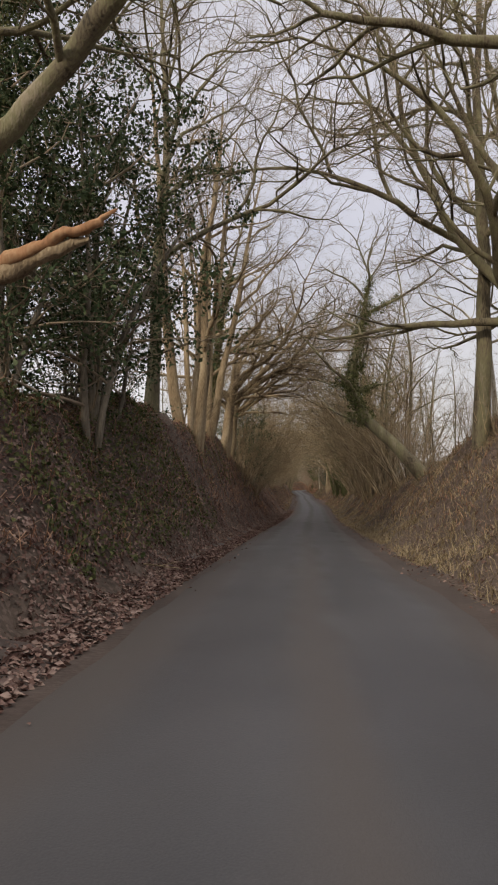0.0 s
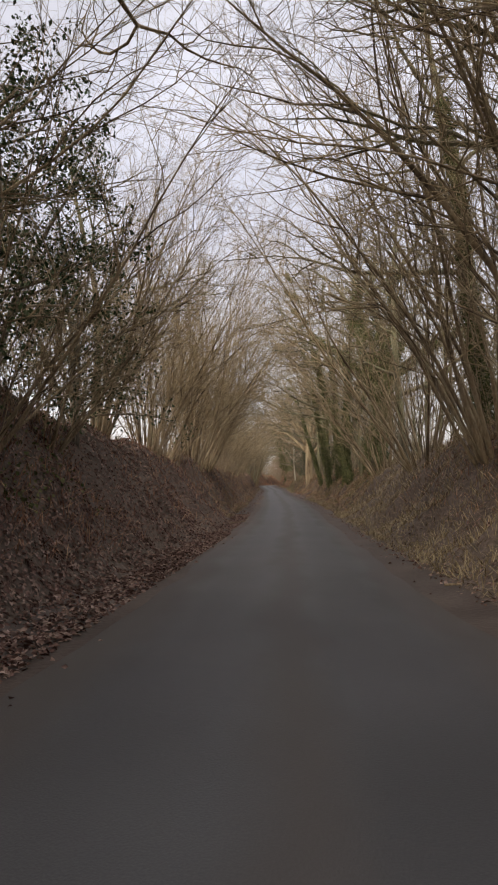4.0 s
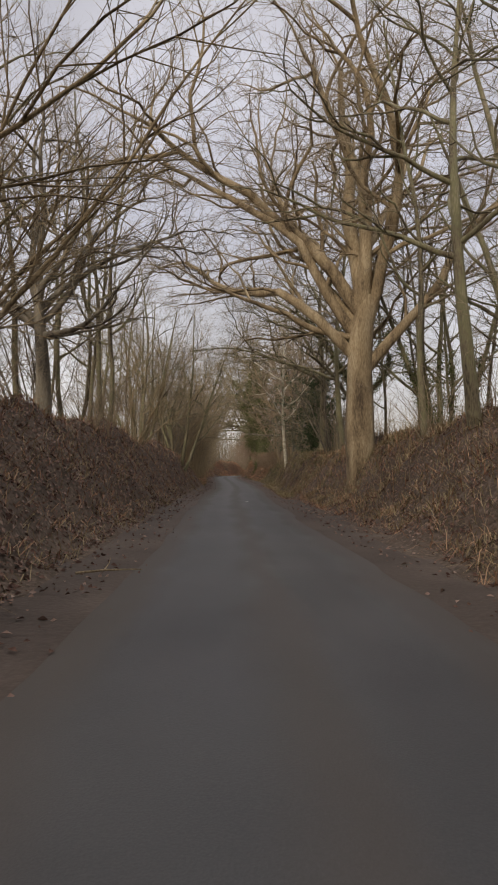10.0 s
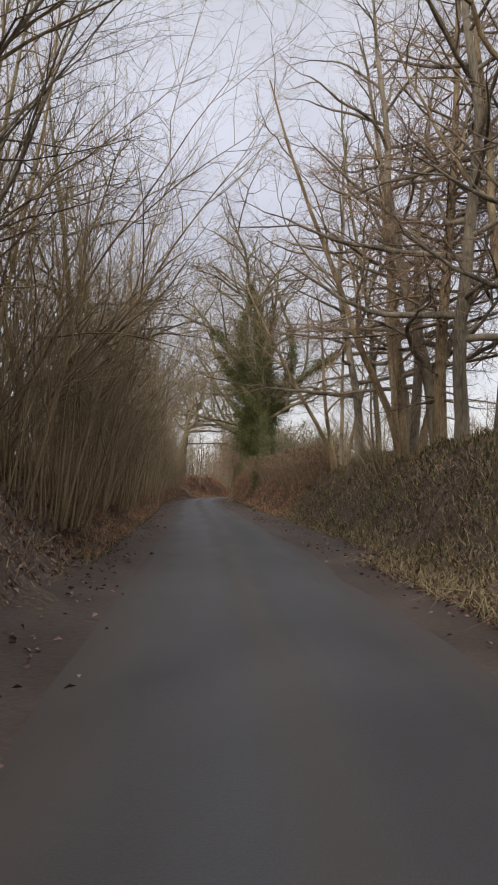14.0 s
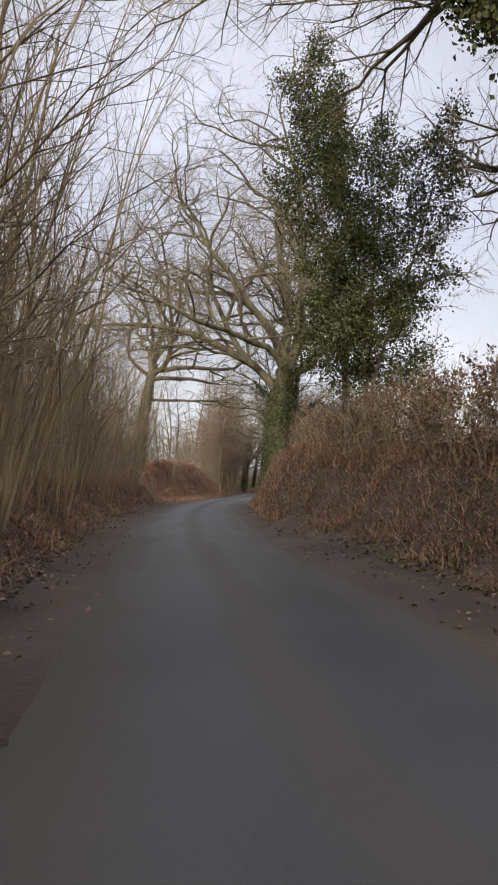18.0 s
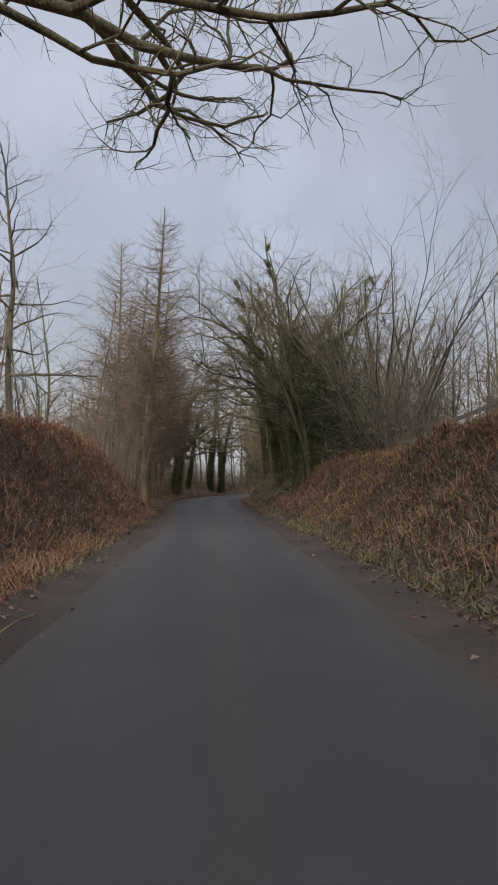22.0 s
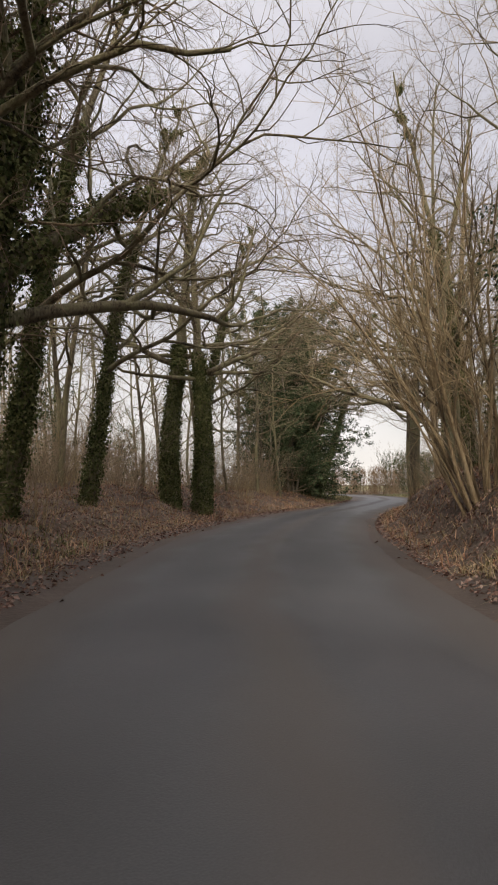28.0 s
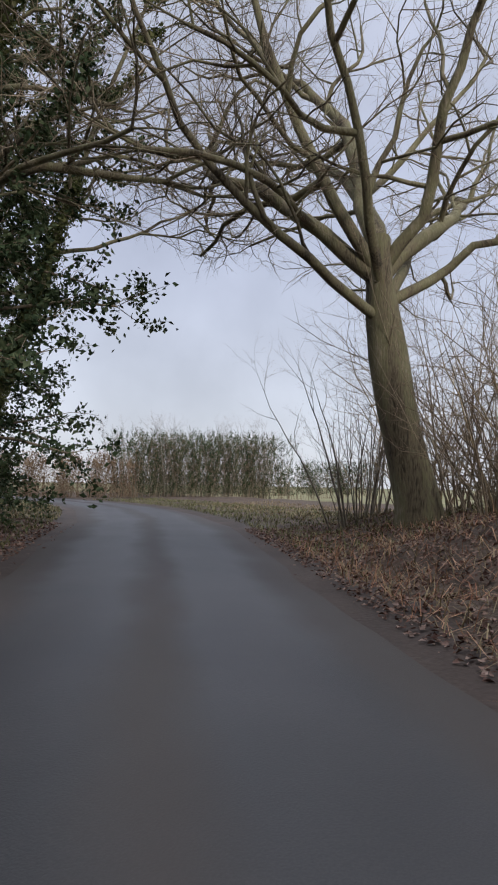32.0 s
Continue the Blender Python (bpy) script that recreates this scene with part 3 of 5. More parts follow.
def rods_of(shoots, sides):
    """One mesh's points and faces from several sets of shoots."""
    V, F, base = [], [], 0
    for (pts, rad), s in zip(shoots, sides):
        v, f = rods(pts, rad, s) if pts.shape[1] > 2 else spikes(pts, rad)
        if f.shape[1] == 4:
            f = np.concatenate([f[:, [0, 1, 2]], f[:, [0, 2, 3]]])
        V.append(v)
        F.append(f + base)
        base += len(v)
    return np.concatenate(V), np.concatenate(F)


def flare(path, k=1.5):
    pts, rad = path
    rad = rad.copy()
    rad[0] *= k
    rad[1] *= 1 + (k - 1) * 0.3
    return pts, rad


def ivy_on(rng, paths, count, size, spread=0.12, top=1.0):
    """Leaves close on the bark, and fuller clumps of them that stand off it; shared out by the length of each stem."""
    P, N = [], []
    lens = np.array([np.linalg.norm(np.diff(p[0], axis=0), axis=1).sum() for p in paths])
    for (pts, rad), ln in zip(paths, lens):
        n = max(12, int(count * ln / lens.sum()))
        lumps = rng.uniform(0, (len(pts) - 1) * top, max(3, n // 90))
        near = rng.random(n) < 0.5
        pick = rng.integers(len(lumps), size=n)
        x = np.where(near, lumps[pick] + rng.normal(size=n) * 0.2, rng.uniform(0, (len(pts) - 1) * top, n))
        x = np.clip(x, 0, len(pts) - 1.001)
        k = np.minimum(x.astype(int), len(pts) - 2)
        c = pts[k] + (pts[k + 1] - pts[k]) * (x - k)[:, None]
        r = rad[k] + (rad[k + 1] - rad[k]) * (x - k)
        d = unit(pts[k + 1] - pts[k])
        side = rng.uniform(0, 6.28, len(lumps))
        stand = rng.uniform(0.2, 1.15, len(lumps)) * spread
        a = np.where(near, side[pick] + rng.normal(size=n) * 0.75, rng.uniform(0, 6.28, n))
        u = unit(np.cross(d, np.where(np.abs(d[:, 2:]) < 0.9, np.array([[0, 0, 1.0]]), np.array([[1.0, 0, 0]]))))
        out = u * np.cos(a)[:, None] + np.cross(d, u) * np.sin(a)[:, None]
        off = np.where(near, stand[pick] * rng.uniform(0.2, 1.25, n), spread * 0.4 * rng.uniform(0.1, 1, n))
        P.append(c + out * (r + off)[:, None] + rng.normal(size=(n, 3)) * 0.04)
        N.append(out)
    return leaves(np.concatenate(P), size, rng, np.concatenate(N), 0.3, 0.8)


PROTO = {}


def finish_tree(key, name, label, trunk, out, mats, ivy=None, foliage=None, named=8, sides=10):
    """Parts of a tree under one Empty: trunk, each main limb, branches, twigs, leaves."""
    root = new(name)
    tagged(root, label, "tree")
    bark, twig = mats
    for pts, rad in trunk:
        v, f = rods(pts[None], rad[None], sides)
        v = v + 0.05 * np.stack([wobble(v[:, 1] * 3, v[:, 2], 1.7), wobble(v[:, 0] * 3, v[:, 2] + 4, 1.9), 0 * v[:, 0]], 1) * rad[0] / 0.3
        part("trunk", mesh_of("trunk", v, f, bark), root)
    limbs = out[0]
    order = np.argsort(-limbs[1][:, 0])
    for i in order[:named]:
        part("limb", mesh_of("limb", *rods(limbs[0][i:i + 1], limbs[1][i:i + 1], 8), bark), root)
    rest = order[named:]
    mid = ([(limbs[0][rest], limbs[1][rest])] if len(rest) else []) + list(out[1:max(2, len(out) - 2)])
    loose(part("branchwork", mesh_of("branchwork", *rods_of(mid, (6, 5, 4, 4)), bark), root))
    fine = list(out[max(2, len(out) - 2):])
    if fine:
        loose(part("twig_tangle", mesh_of("twig_tangle", *rods_of(fine, (3, 3)), twig), root))
    if ivy:
        loose(part("ivy", mesh_of("ivy", *ivy, M_IVY, False), root, "green ivy leaves"))
    if foliage:
        loose(part("foliage", mesh_of("foliage", *foliage[0], foliage[1], False), root))
    PROTO[key] = root
    return root


def point_on(path, h):
    """Place and radius of a stem at a height."""
    pts, rad = path
    h = np.clip(h, pts[0, 2], pts[-1, 2])
    return np.array([np.interp(h, pts[:, 2], pts[:, k]) for k in range(3)]), float(np.interp(h, pts[:, 2], rad))


def make_tree(key, seed, name="ash_tree", label="tall bare deciduous tree with moss-tinted bark", height=14, r=0.2, clear=3.5, limbs=12, rise=(25, 62), reach=(5.5, 2.0), stems=1, splay=0.22, leader=True, own=(), arch=0.0, crook=1.0, twigs=1.0, wig=0.11, mats=None, ivy=0, ivy_top=0.7, ivy_spread=0.3, ivy_limbs=4, ivy_along=8, levels=CROWN, named=8, lean=(0, 0), drop=1.2, lift=0.0):
    """A bare tree. With a leader the trunk runs up through the crown, else it forks at the height clear into its limbs.
    rise: degrees over level of the lowest and the highest limb; reach: their lengths; own: (height, azimuth, rise, length, radius) of limbs set one by one; arch draws the crown to the +x side."""
    rng = np.random.default_rng(seed)
    trunk, P, D, L, R = [], [], [], [], []
    for k in range(stems):
        a = k * 6.28 / stems + rng.uniform(-0.4, 0.4)
        s = splay * rng.uniform(0.6, 1.4) if stems > 1 else 0.0
        d = np.array([math.cos(a) * s + lean[0] + arch * 0.12, math.sin(a) * s + lean[1], 1.0])
        off = np.array([math.cos(a), math.sin(a), 0]) * (r * 0.85 if stems > 1 else 0)
        rr = r * (rng.uniform(0.55, 0.8) if stems > 1 else 1)
        long = (height * rng.uniform(0.88, 1.06) if leader else clear + 0.9) + drop
        pth = flare(limb_path(rng, off + d * np.array([-0.3, -0.3, 0]) + [0, 0, -drop], d, long, rr, 0.025 if leader else rr * 0.62, 14 if leader else 9, 0.05, 0.012), 1.4)
        trunk.append(pth)
        top = pth[0][-1, 2]
        n = max(4, limbs // stems)
        for i in range(n):
            f = (i + rng.uniform(0.1, 0.9)) / n
            h = clear + (top - clear) * f * 0.97 if leader else clear - 0.5 + 1.3 * f
            az = (i * 2.4 + rng.uniform(-0.5, 0.5)) if stems == 1 else a + rng.uniform(-1.9, 1.9)
            el = radians(rise[0] + (rise[1] - rise[0]) * f + rng.uniform(-9, 9))
            ln = (reach[0] + (reach[1] - reach[0]) * f) * rng.uniform(0.75, 1.2)
            p, tr = point_on(pth, h)
            P.append(p), D.append((math.cos(az) * math.cos(el) + arch, math.sin(az) * math.cos(el), math.sin(el)))
            L.append(ln * (1 + 0.6 * arch * math.cos(az))), R.append(min(tr * 0.62, 0.0225 * ln))
    for h, az, el, ln, rad in own:
        p, _ = point_on(trunk[0], h)
        a, e = radians(az), radians(el)
        P.append(p), D.append((math.cos(a) * math.cos(e), math.sin(a) * math.cos(e), math.sin(e))), L.append(ln), R.append(rad)
    big = sprout(rng, np.array(P), np.array(D), np.array(L), np.array(R), 10, wig * crook, 0.015 + lift, 0.3, -0.02)
    out = grow(rng, big, levels_of(levels, twigs=twigs, crook=crook, pull=arch * 0.3, lift=lift))
    iv = None
    if ivy:
        paths = [(p[: max(3, int(len(p) * ivy_top))], q[: max(3, int(len(p) * ivy_top))]) for p, q in trunk] * 2
        pick = np.argsort(-big[0][:, 5, 2])[:ivy_limbs]
        paths += [(big[0][i][:ivy_along], big[1][i][:ivy_along]) for i in pick]
        iv = ivy_on(rng, paths, ivy, 0.075, ivy_spread)
    return finish_tree(key, name, label, trunk, out, mats or (M_BARK, M_TWIG), iv, named=named + len(own) // 2, sides=12)


def make_coppice(key, seed, stems=14, height=7.5, spread=0.45, r=0.04, mats=None, label="coppiced hazel with many straight straw-coloured stems", name="hazel_coppice", twigs=1.0, shoots=26, arch=0.0, width=0.42, sag=-0.012):
    """Many shoots from one stool, the stoutest as stems of their own."""
    rng = np.random.default_rng(seed)
    n = stems + shoots
    a, q = rng.uniform(0, 6.28, n), np.sqrt(rng.uniform(0, 1, n))
    stout = np.arange(n) < stems
    base = np.stack([np.cos(a) * width * q, np.sin(a) * width * q, np.full(n, -0.3)], 1)
    way = np.stack([np.cos(a) * spread * q + arch * 0.3, np.sin(a) * spread * q, np.ones(n)], 1)
    main = sprout(rng, base, way, height * np.where(stout, rng.uniform(0.75, 1.1, n), rng.uniform(0.35, 0.85, n)), r * np.where(stout, rng.uniform(0.7, 1.25, n), rng.uniform(0.35, 0.65, n)), 9, 0.07, sag, 0.16)
    main[0][:, :, 0] += np.linspace(0, 1, 10)[None] ** 2 * arch * height * 0.22
    out = grow(rng, main, levels_of((dict(per_m=1.25, ends=2, angle=30, ratio=0.33, shrink=0.35, lo=0.2, least=0.6, most=2.4, thick=0.0095, segs=4, wig=0.13, up=0.015),
                                     dict(per_m=3.6, ends=2, angle=40, ratio=0.5, lo=0.1, least=0.35, most=1.1, thick=0.0095, segs=2, wig=0.18),
                                     dict(per_m=4.6, ends=1, angle=40, ratio=0.6, lo=0.1, least=0.2, most=0.6, thick=0.0095, segs=1, wig=0.1)), twigs=twigs, pull=arch * 0.2))
    root = new(name)
    tagged(root, label, "shrub")
    st, tw = mats or (M_BARK_WARM, M_TWIG_WARM)
    for i in range(stems):
        part("stem", mesh_of("stem", *rods(main[0][i:i + 1], main[1][i:i + 1], 6), st), root)
    if shoots:
        loose(part("shoot_tangle", mesh_of("shoot_tangle", *rods(main[0][stems:], main[1][stems:], 4), st), root))
    loose(part("branchwork", mesh_of("branchwork", *rods(*out[1], 3), st), root))
    loose(part("twig_tangle", mesh_of("twig_tangle", *rods_of(out[2:], (3, 3)), tw), root))
    PROTO[key] = root
    return root


def make_thicket(key, seed, stems=18, height=3.2, width=1.3, mats=None, label="tangled bare thorn bush on the bank", name="thorn_bush"):
    rng = np.random.default_rng(seed)
    a, q = rng.uniform(0, 6.28, stems), np.sqrt(rng.uniform(0, 1, stems))
    base = np.stack([np.cos(a) * width * q * 0.5, np.sin(a) * width * q * 0.5, np.full(stems, -0.2)], 1)
    way = np.stack([np.cos(a) * 0.32 * q, np.sin(a) * 0.32 * q, np.ones(stems)], 1)
    main = sprout(rng, base, way, height * rng.uniform(0.55, 1.1, stems), rng.uniform(0.009, 0.02, stems), 6, 0.12, 0.02, 0.25)
    out = grow(rng, main, (dict(per_m=2.6, ends=2, angle=45, ratio=0.42, lo=0.1, least=0.3, most=1.3, thick=0.009, segs=3, wig=0.22),
                           dict(per_m=6.0, ends=1, angle=48, ratio=0.5, lo=0.1, least=0.18, most=0.6, thick=0.0085, segs=1, wig=0.1)))
    root = new(name)
    tagged(root, label, "shrub")
    m1, m2 = mats or (M_TWIG, M_TWIG_RED)
    loose(part("stem_tangle", mesh_of("stem_tangle", *rods(*main, 4), m1), root))
    loose(part("branchwork", mesh_of("branchwork", *rods(*out[1], 3), m1), root))
    loose(part("twig_tangle", mesh_of("twig_tangle", *spikes(*out[2]), m2), root))
    PROTO[key] = root
    return root


def make_evergreen(key, seed, height=6, width=2.2, leaf=0.075, count=9000, mats=None, label="dark evergreen holly with glossy leaves", name="holly_tree", low=0.1, leafage=None, stems=5, droop=-0.01, fuzz=0.09):
    """Holly, or a tree hidden in ivy: stems, side branches and leaves along them in clumps."""
    rng = np.random.default_rng(seed)
    a = rng.uniform(0, 6.28, stems)
    main = sprout(rng, np.stack([np.cos(a) * 0.2, np.sin(a) * 0.2, np.full(stems, -0.3)], 1), np.stack([np.cos(a) * 0.14, np.sin(a) * 0.14, np.ones(stems)], 1), height * rng.uniform(0.72, 1.05, stems), np.full(stems, 0.07), 9, 0.06, 0.02, 0.15)
    out = grow(rng, main, (dict(per_m=3.4, ends=1, angle=68, ratio=width / height, shrink=0.55, lo=low, least=0.35, most=width * 1.2, thick=0.012, segs=4, wig=0.14, up=droop),
                           dict(per_m=2.6, ends=2, angle=48, ratio=0.45, lo=0.2, least=0.25, most=0.9, thick=0.01, segs=3, wig=0.18, up=droop)))
    P = []
    for (pts, _), share in ((out[1], 0.4), (out[2], 0.6)):
        n = int(count * share)
        i = rng.integers(len(pts), size=n)
        x = rng.uniform(0.3, 1, n) ** 0.7 * (pts.shape[1] - 1)
        k = np.minimum(x.astype(int), pts.shape[1] - 2)
        P.append(pts[i, k] + (pts[i, k + 1] - pts[i, k]) * (x - k)[:, None] + rng.normal(size=(n, 3)) * fuzz)
    root = new(name)
    tagged(root, label, "tree")
    bark, twig = mats or (M_BARK_GREY, M_TWIG)
    for i in range(stems):
        part("trunk", mesh_of("trunk", *rods(main[0][i:i + 1], main[1][i:i + 1], 7), bark), root)
    loose(part("branchwork", mesh_of("branchwork", *rods_of(out[1:], (4, 3)), twig), root))
    loose(part("foliage", mesh_of("foliage", *leaves(np.concatenate(P), leaf, rng), leafage or M_HOLLY, False), root))
    PROTO[key] = root
    return root


def make_larch(key, seed, height=15, r=0.16, wide=3.6, clear=0.2, label="bare larch with tiers of drooping brown branches"):
    rng = np.random.default_rng(seed)
    tr = flare(limb_path(rng, (0, 0, -0.6), (0, 0, 1), height, r, 0.02, 14, 0.02, 0.03))
    n = int(height * 9)
    f = np.sort(np.r_[rng.uniform(clear, 0.985, n - 12), rng.uniform(0.06, clear, 12)])
    P = np.stack([np.interp(f * (height - 0.6), tr[0][:, 2], tr[0][:, k]) for k in (0, 1)] + [f * (height - 0.6)], 1)
    az = np.arange(n) * 2.4 + rng.uniform(-0.6, 0.6, n)
    el = np.radians(-6 + 34 * f + rng.uniform(-9, 9, n))
    ln = (0.35 + wide * (1 - f) ** 0.75 * np.where(f < clear, 0.35, 1)) * rng.uniform(0.65, 1.15, n)
    big = sprout(rng, P, np.stack([np.cos(az) * np.cos(el), np.sin(az) * np.cos(el), np.sin(el)], 1), ln, 0.012 + 0.0075 * ln, 7, 0.09, 0.03, 0.25)
    out = grow(rng, big, (dict(per_m=6.5, ends=2, angle=58, ratio=0.36, shrink=0.35, lo=0.12, least=0.3, most=1.2, thick=0.011, segs=2, wig=0.1, up=-0.14),
                          dict(per_m=10.0, ends=2, angle=55, ratio=0.45, lo=0.05, least=0.14, most=0.45, thick=0.016, segs=1, wig=0.1, up=-0.1)))
    root = new("larch_tree")
    tagged(root, label, "tree")
    part("trunk", mesh_of("trunk", *rods(tr[0][None], tr[1][None], 9), M_BARK_WARM), root)
    loose(part("branchwork", mesh_of("branchwork", *rods(*big, 4), M_BARK_WARM), root))
    loose(part("twig_tangle", mesh_of("twig_tangle", *rods_of(out[1:], (3, 3)), M_TWIG_RED), root))
    PROTO[key] = root
    return root


USED = set()


def near_lane(x, y):
    """Where along the lane, and how far to its right, a place lies."""
    d = (LINE[:, 0] - x) ** 2 + (LINE[:, 1] - y) ** 2
    i = int(np.argmin(d))
    off = np.array([x, y]) - LINE[i]
    return float(LS[i] + off @ TAN[i]), float(off @ RIGHT[i])


FACING = {"ash_a", "ash_b", "ash_ivy", "ash_ivy_b", "hazel", "hazel_b", "multi", "lane_oak"}  # these turn their arching side to the lane


def set_thing(key, x, y, turn=0.0, size=1.0, label="", group="", lean=(0, 0), sink=0.05, tall=1.0):
    """A thing of that kind standing on the ground; its first use moves the pattern itself there."""
    s0, u0 = near_lane(x, y)
    z = float(land(s0, u0))
    if key in FACING:
        turn = lane_frame(s0) + (0 if u0 < 0 else 180) + (turn * 7.3 % 70) - 35
    m = pose(x, y, z - sink, lean[0], lean[1], turn)
    ob = PROTO[key]
    if key in USED:
        ob = copy_thing(ob, m)
    USED.add(key)
    ob.matrix_basis = m @ Matrix.Diagonal((size, size, size * tall, 1))
    return tagged(ob, label, "", group)


def plant(key, s, u, turn=0.0, size=1.0, **more):
    x, y = on_lane(s, u)
    return set_thing(key, float(x), float(y), turn, size, **more)


# ---- kinds of trees and bushes ----
make_tree("ash_a", 11, height=13, r=0.17, clear=3.2, limbs=13, rise=(22, 62), reach=(5.5, 2.0), arch=0.3, crook=1.2)
make_tree("ash_b", 12, height=15, r=0.24, clear=4.2, limbs=14, rise=(24, 64), reach=(6.0, 2.2), arch=0.25, crook=1.25)
make_tree("ash_ivy", 13, "ivy_clad_tree", "tall bare tree with ivy climbing its trunk", 14, 0.2, 3.6, 13, (20, 60), (5.5, 2.0), arch=0.28, ivy=15000, ivy_limbs=3, ivy_along=3, ivy_spread=0.17, crook=1.2)
make_tree("ash_ivy_b", 18, "ivy_clad_tree", "tall tree wrapped in ivy", 15, 0.24, 4.5, 14, (24, 62), (5.5, 2.2), stems=2, splay=0.14, arch=0.25, ivy=26000, ivy_limbs=5, ivy_along=4, ivy_spread=0.22, crook=1.2)
make_tree("multi", 14, "multi_stem_tree", "several-stemmed bare tree on the bank", 13, 0.22, 3.0, 20, (38, 66), (4.5, 1.8), stems=4, splay=0.22, arch=0.15, mats=(M_BARK_WARM, M_TWIG), crook=1.2)
make_tree("slim", 15, "young_tree", "slim bare young tree", 9, 0.08, 2.0, 14, (28, 62), (2.7, 1.0), levels=SLIGHT, named=4, crook=1.2)
make_tree("slim_b", 19, "young_tree", "slim bare young tree with twiggy crown", 11, 0.1, 3.0, 16, (24, 60), (3.0, 1.1), levels=SLIGHT, named=4, crook=1.2)
make_tree("birch", 16, "birch_tree", "birch with pale peeling bark on the bank", 11, 0.11, 2.4, 18, (24, 58), (3.2, 1.0), mats=(M_BIRCH, M_TWIG_RED), levels=SLIGHT, twigs=1.3, named=5)
make_tree("alder", 17, "alder_tree", "bare alder with fine reddish twigs", 12, 0.15, 1.8, 26, (0, 52), (3.2, 1.0), mats=(M_BARK_GREY, M_TWIG_RED), levels=SLIGHT, twigs=1.5, named=6)
make_tree("oak_a", 21, "oak_tree", "broad bare oak with wide crooked limbs", r=0.4, clear=3.2, leader=False, limbs=10, rise=(8, 82), reach=(7.5, 7.5), crook=1.6)
make_tree("oak_b", 23, "oak_tree", "tall bare oak with mossy grey bark", r=0.36, clear=4.0, leader=False, limbs=10, rise=(14, 84), reach=(6.5, 8.5), mats=(M_BARK_GREY, M_TWIG), crook=1.5)
make_tree("oak_ivy", 22, "ivy_clad_oak", "old tree with trunk and limbs covered in ivy", r=0.4, clear=3.6, leader=False, limbs=10, rise=(14, 86), reach=(6.0, 8.0), ivy=34000, ivy_limbs=8, ivy_top=1.0, ivy_spread=0.3, crook=1.4)
make_tree("wood_oak", 24, "ivy_clad_oak", "tall woodland oak with ivy on its straight trunk", 15, 0.34, 5.0, 14, (10, 62), (6.0, 2.4), ivy=22000, ivy_top=0.55, ivy_limbs=2, ivy_along=4, ivy_spread=0.16, crook=1.6)
make_tree("wood_multi", 25, "multi_stem_tree", "several-stemmed bare tree with a dense twiggy crown", 12, 0.2, 1.6, 28, (40, 70), (4.2, 1.6), stems=5, splay=0.3, mats=(M_BARK, M_TWIG), ivy=9000, ivy_top=0.5, ivy_limbs=3, ivy_along=4, crook=1.2)
make_tree("fan", 26, "multi_stem_tree", "fan-shaped tree of many slender upswept stems", 10, 0.17, 1.2, 30, (42, 74), (3.8, 1.5), stems=6, splay=0.42, mats=(M_BARK, M_TWIG), crook=1.2, twigs=1.5)
make_coppice("hazel", 31, 14, 9, 0.5, arch=0.22)
make_coppice("hazel_b", 32, 10, 7.5, 0.65, arch=0.25)
make_coppice("hazel_up", 34, 9, 6.5, 0.55, 0.035, (M_BARK_GREY, M_TWIG), shoots=18, label="upright bare hazel on the crest of the bank")
make_coppice("hazel_c", 36, 9, 6.2, 0.2, 0.025, (M_TWIG_WARM, M_TWIG), shoots=20, twigs=0.85, width=0.6, sag=0.02, label="dense thicket of thin tan stems", name="thicket")
make_coppice("hazel_field", 35, 9, 5.5, 0.3, 0.045, (M_BARK_GREY, M_TWIG_RED), shoots=18, twigs=0.8, label="coppiced field hedge of thin upright stems", name="field_hazel", width=0.8)
make_thicket("thorn", 41)
make_thicket("thorn_b", 42, 20, 2.4, 1.6, (M_TWIG_WARM, M_TWIG))
make_evergreen("holly", 51, 7, 2.4, 0.085, 11000)
make_evergreen("ivy_mass", 53, 12, 3.0, 0.11, 80000, label="tall tree smothered in dense dark ivy and holly", name="evergreen_tree", low=0.03)
make_evergreen("ivy_column", 76, 11.5, 1.6, 0.085, 70000, label="tree hidden in a tall column of ivy", name="ivy_column_tree", low=0.2, leafage=M_IVY, stems=4, droop=0.04, fuzz=0.2)
make_evergreen("holly_b", 52, 4.5, 1.9, 0.08, 6000, label="dark green holly bush on the bank", name="holly_bush")
make_larch("larch", 61, wide=4.3, clear=0.2)
make_larch("larch_b", 62, 17, 0.22, 4.8, 0.22)

# ---- first stretch ----
# tree whose limbs reach in over the lane, one of them broken
make_tree("overhang", 71, "broken_limbed_tree", "bare tree with a broken limb over the lane", r=0.3, clear=4.0, leader=False, limbs=3, rise=(35, 75), reach=(4.5, 6.0), own=((3.6, 5, 14, 2.7, 0.09), (4.2, 28, 42, 6.5, 0.1), (3.9, 60, 30, 5.5, 0.08)), crook=0.9)
over = set_thing("overhang", -3.68, 5.82)


def limb_of(root, name, points, radii, mat, label="", seed=0):
    """A crooked limb through places given in the world, as a part of a standing tree."""
    rng = np.random.default_rng(seed)
    p, r = np.array(points, float), np.array(radii, float)
    q = np.linspace(0, len(p) - 1, 4 * len(p) - 3)
    p = np.stack([np.interp(q, np.arange(len(p)), p[:, k]) for k in range(3)], 1)
    r = np.interp(q, np.arange(len(r)), r) * rng.uniform(0.88, 1.12, len(q))
    p[1:-1] += rng.normal(size=(len(q) - 2, 3)) * 0.02
    v, f = tubes([(p, r)], 9)
    v += rng.normal(size=v.shape) * 0.006 - np.array(root.matrix_basis.translation)
    return part(name, mesh_of(name, v, f, mat), root, label), (p - np.array(root.matrix_basis.translation), r)


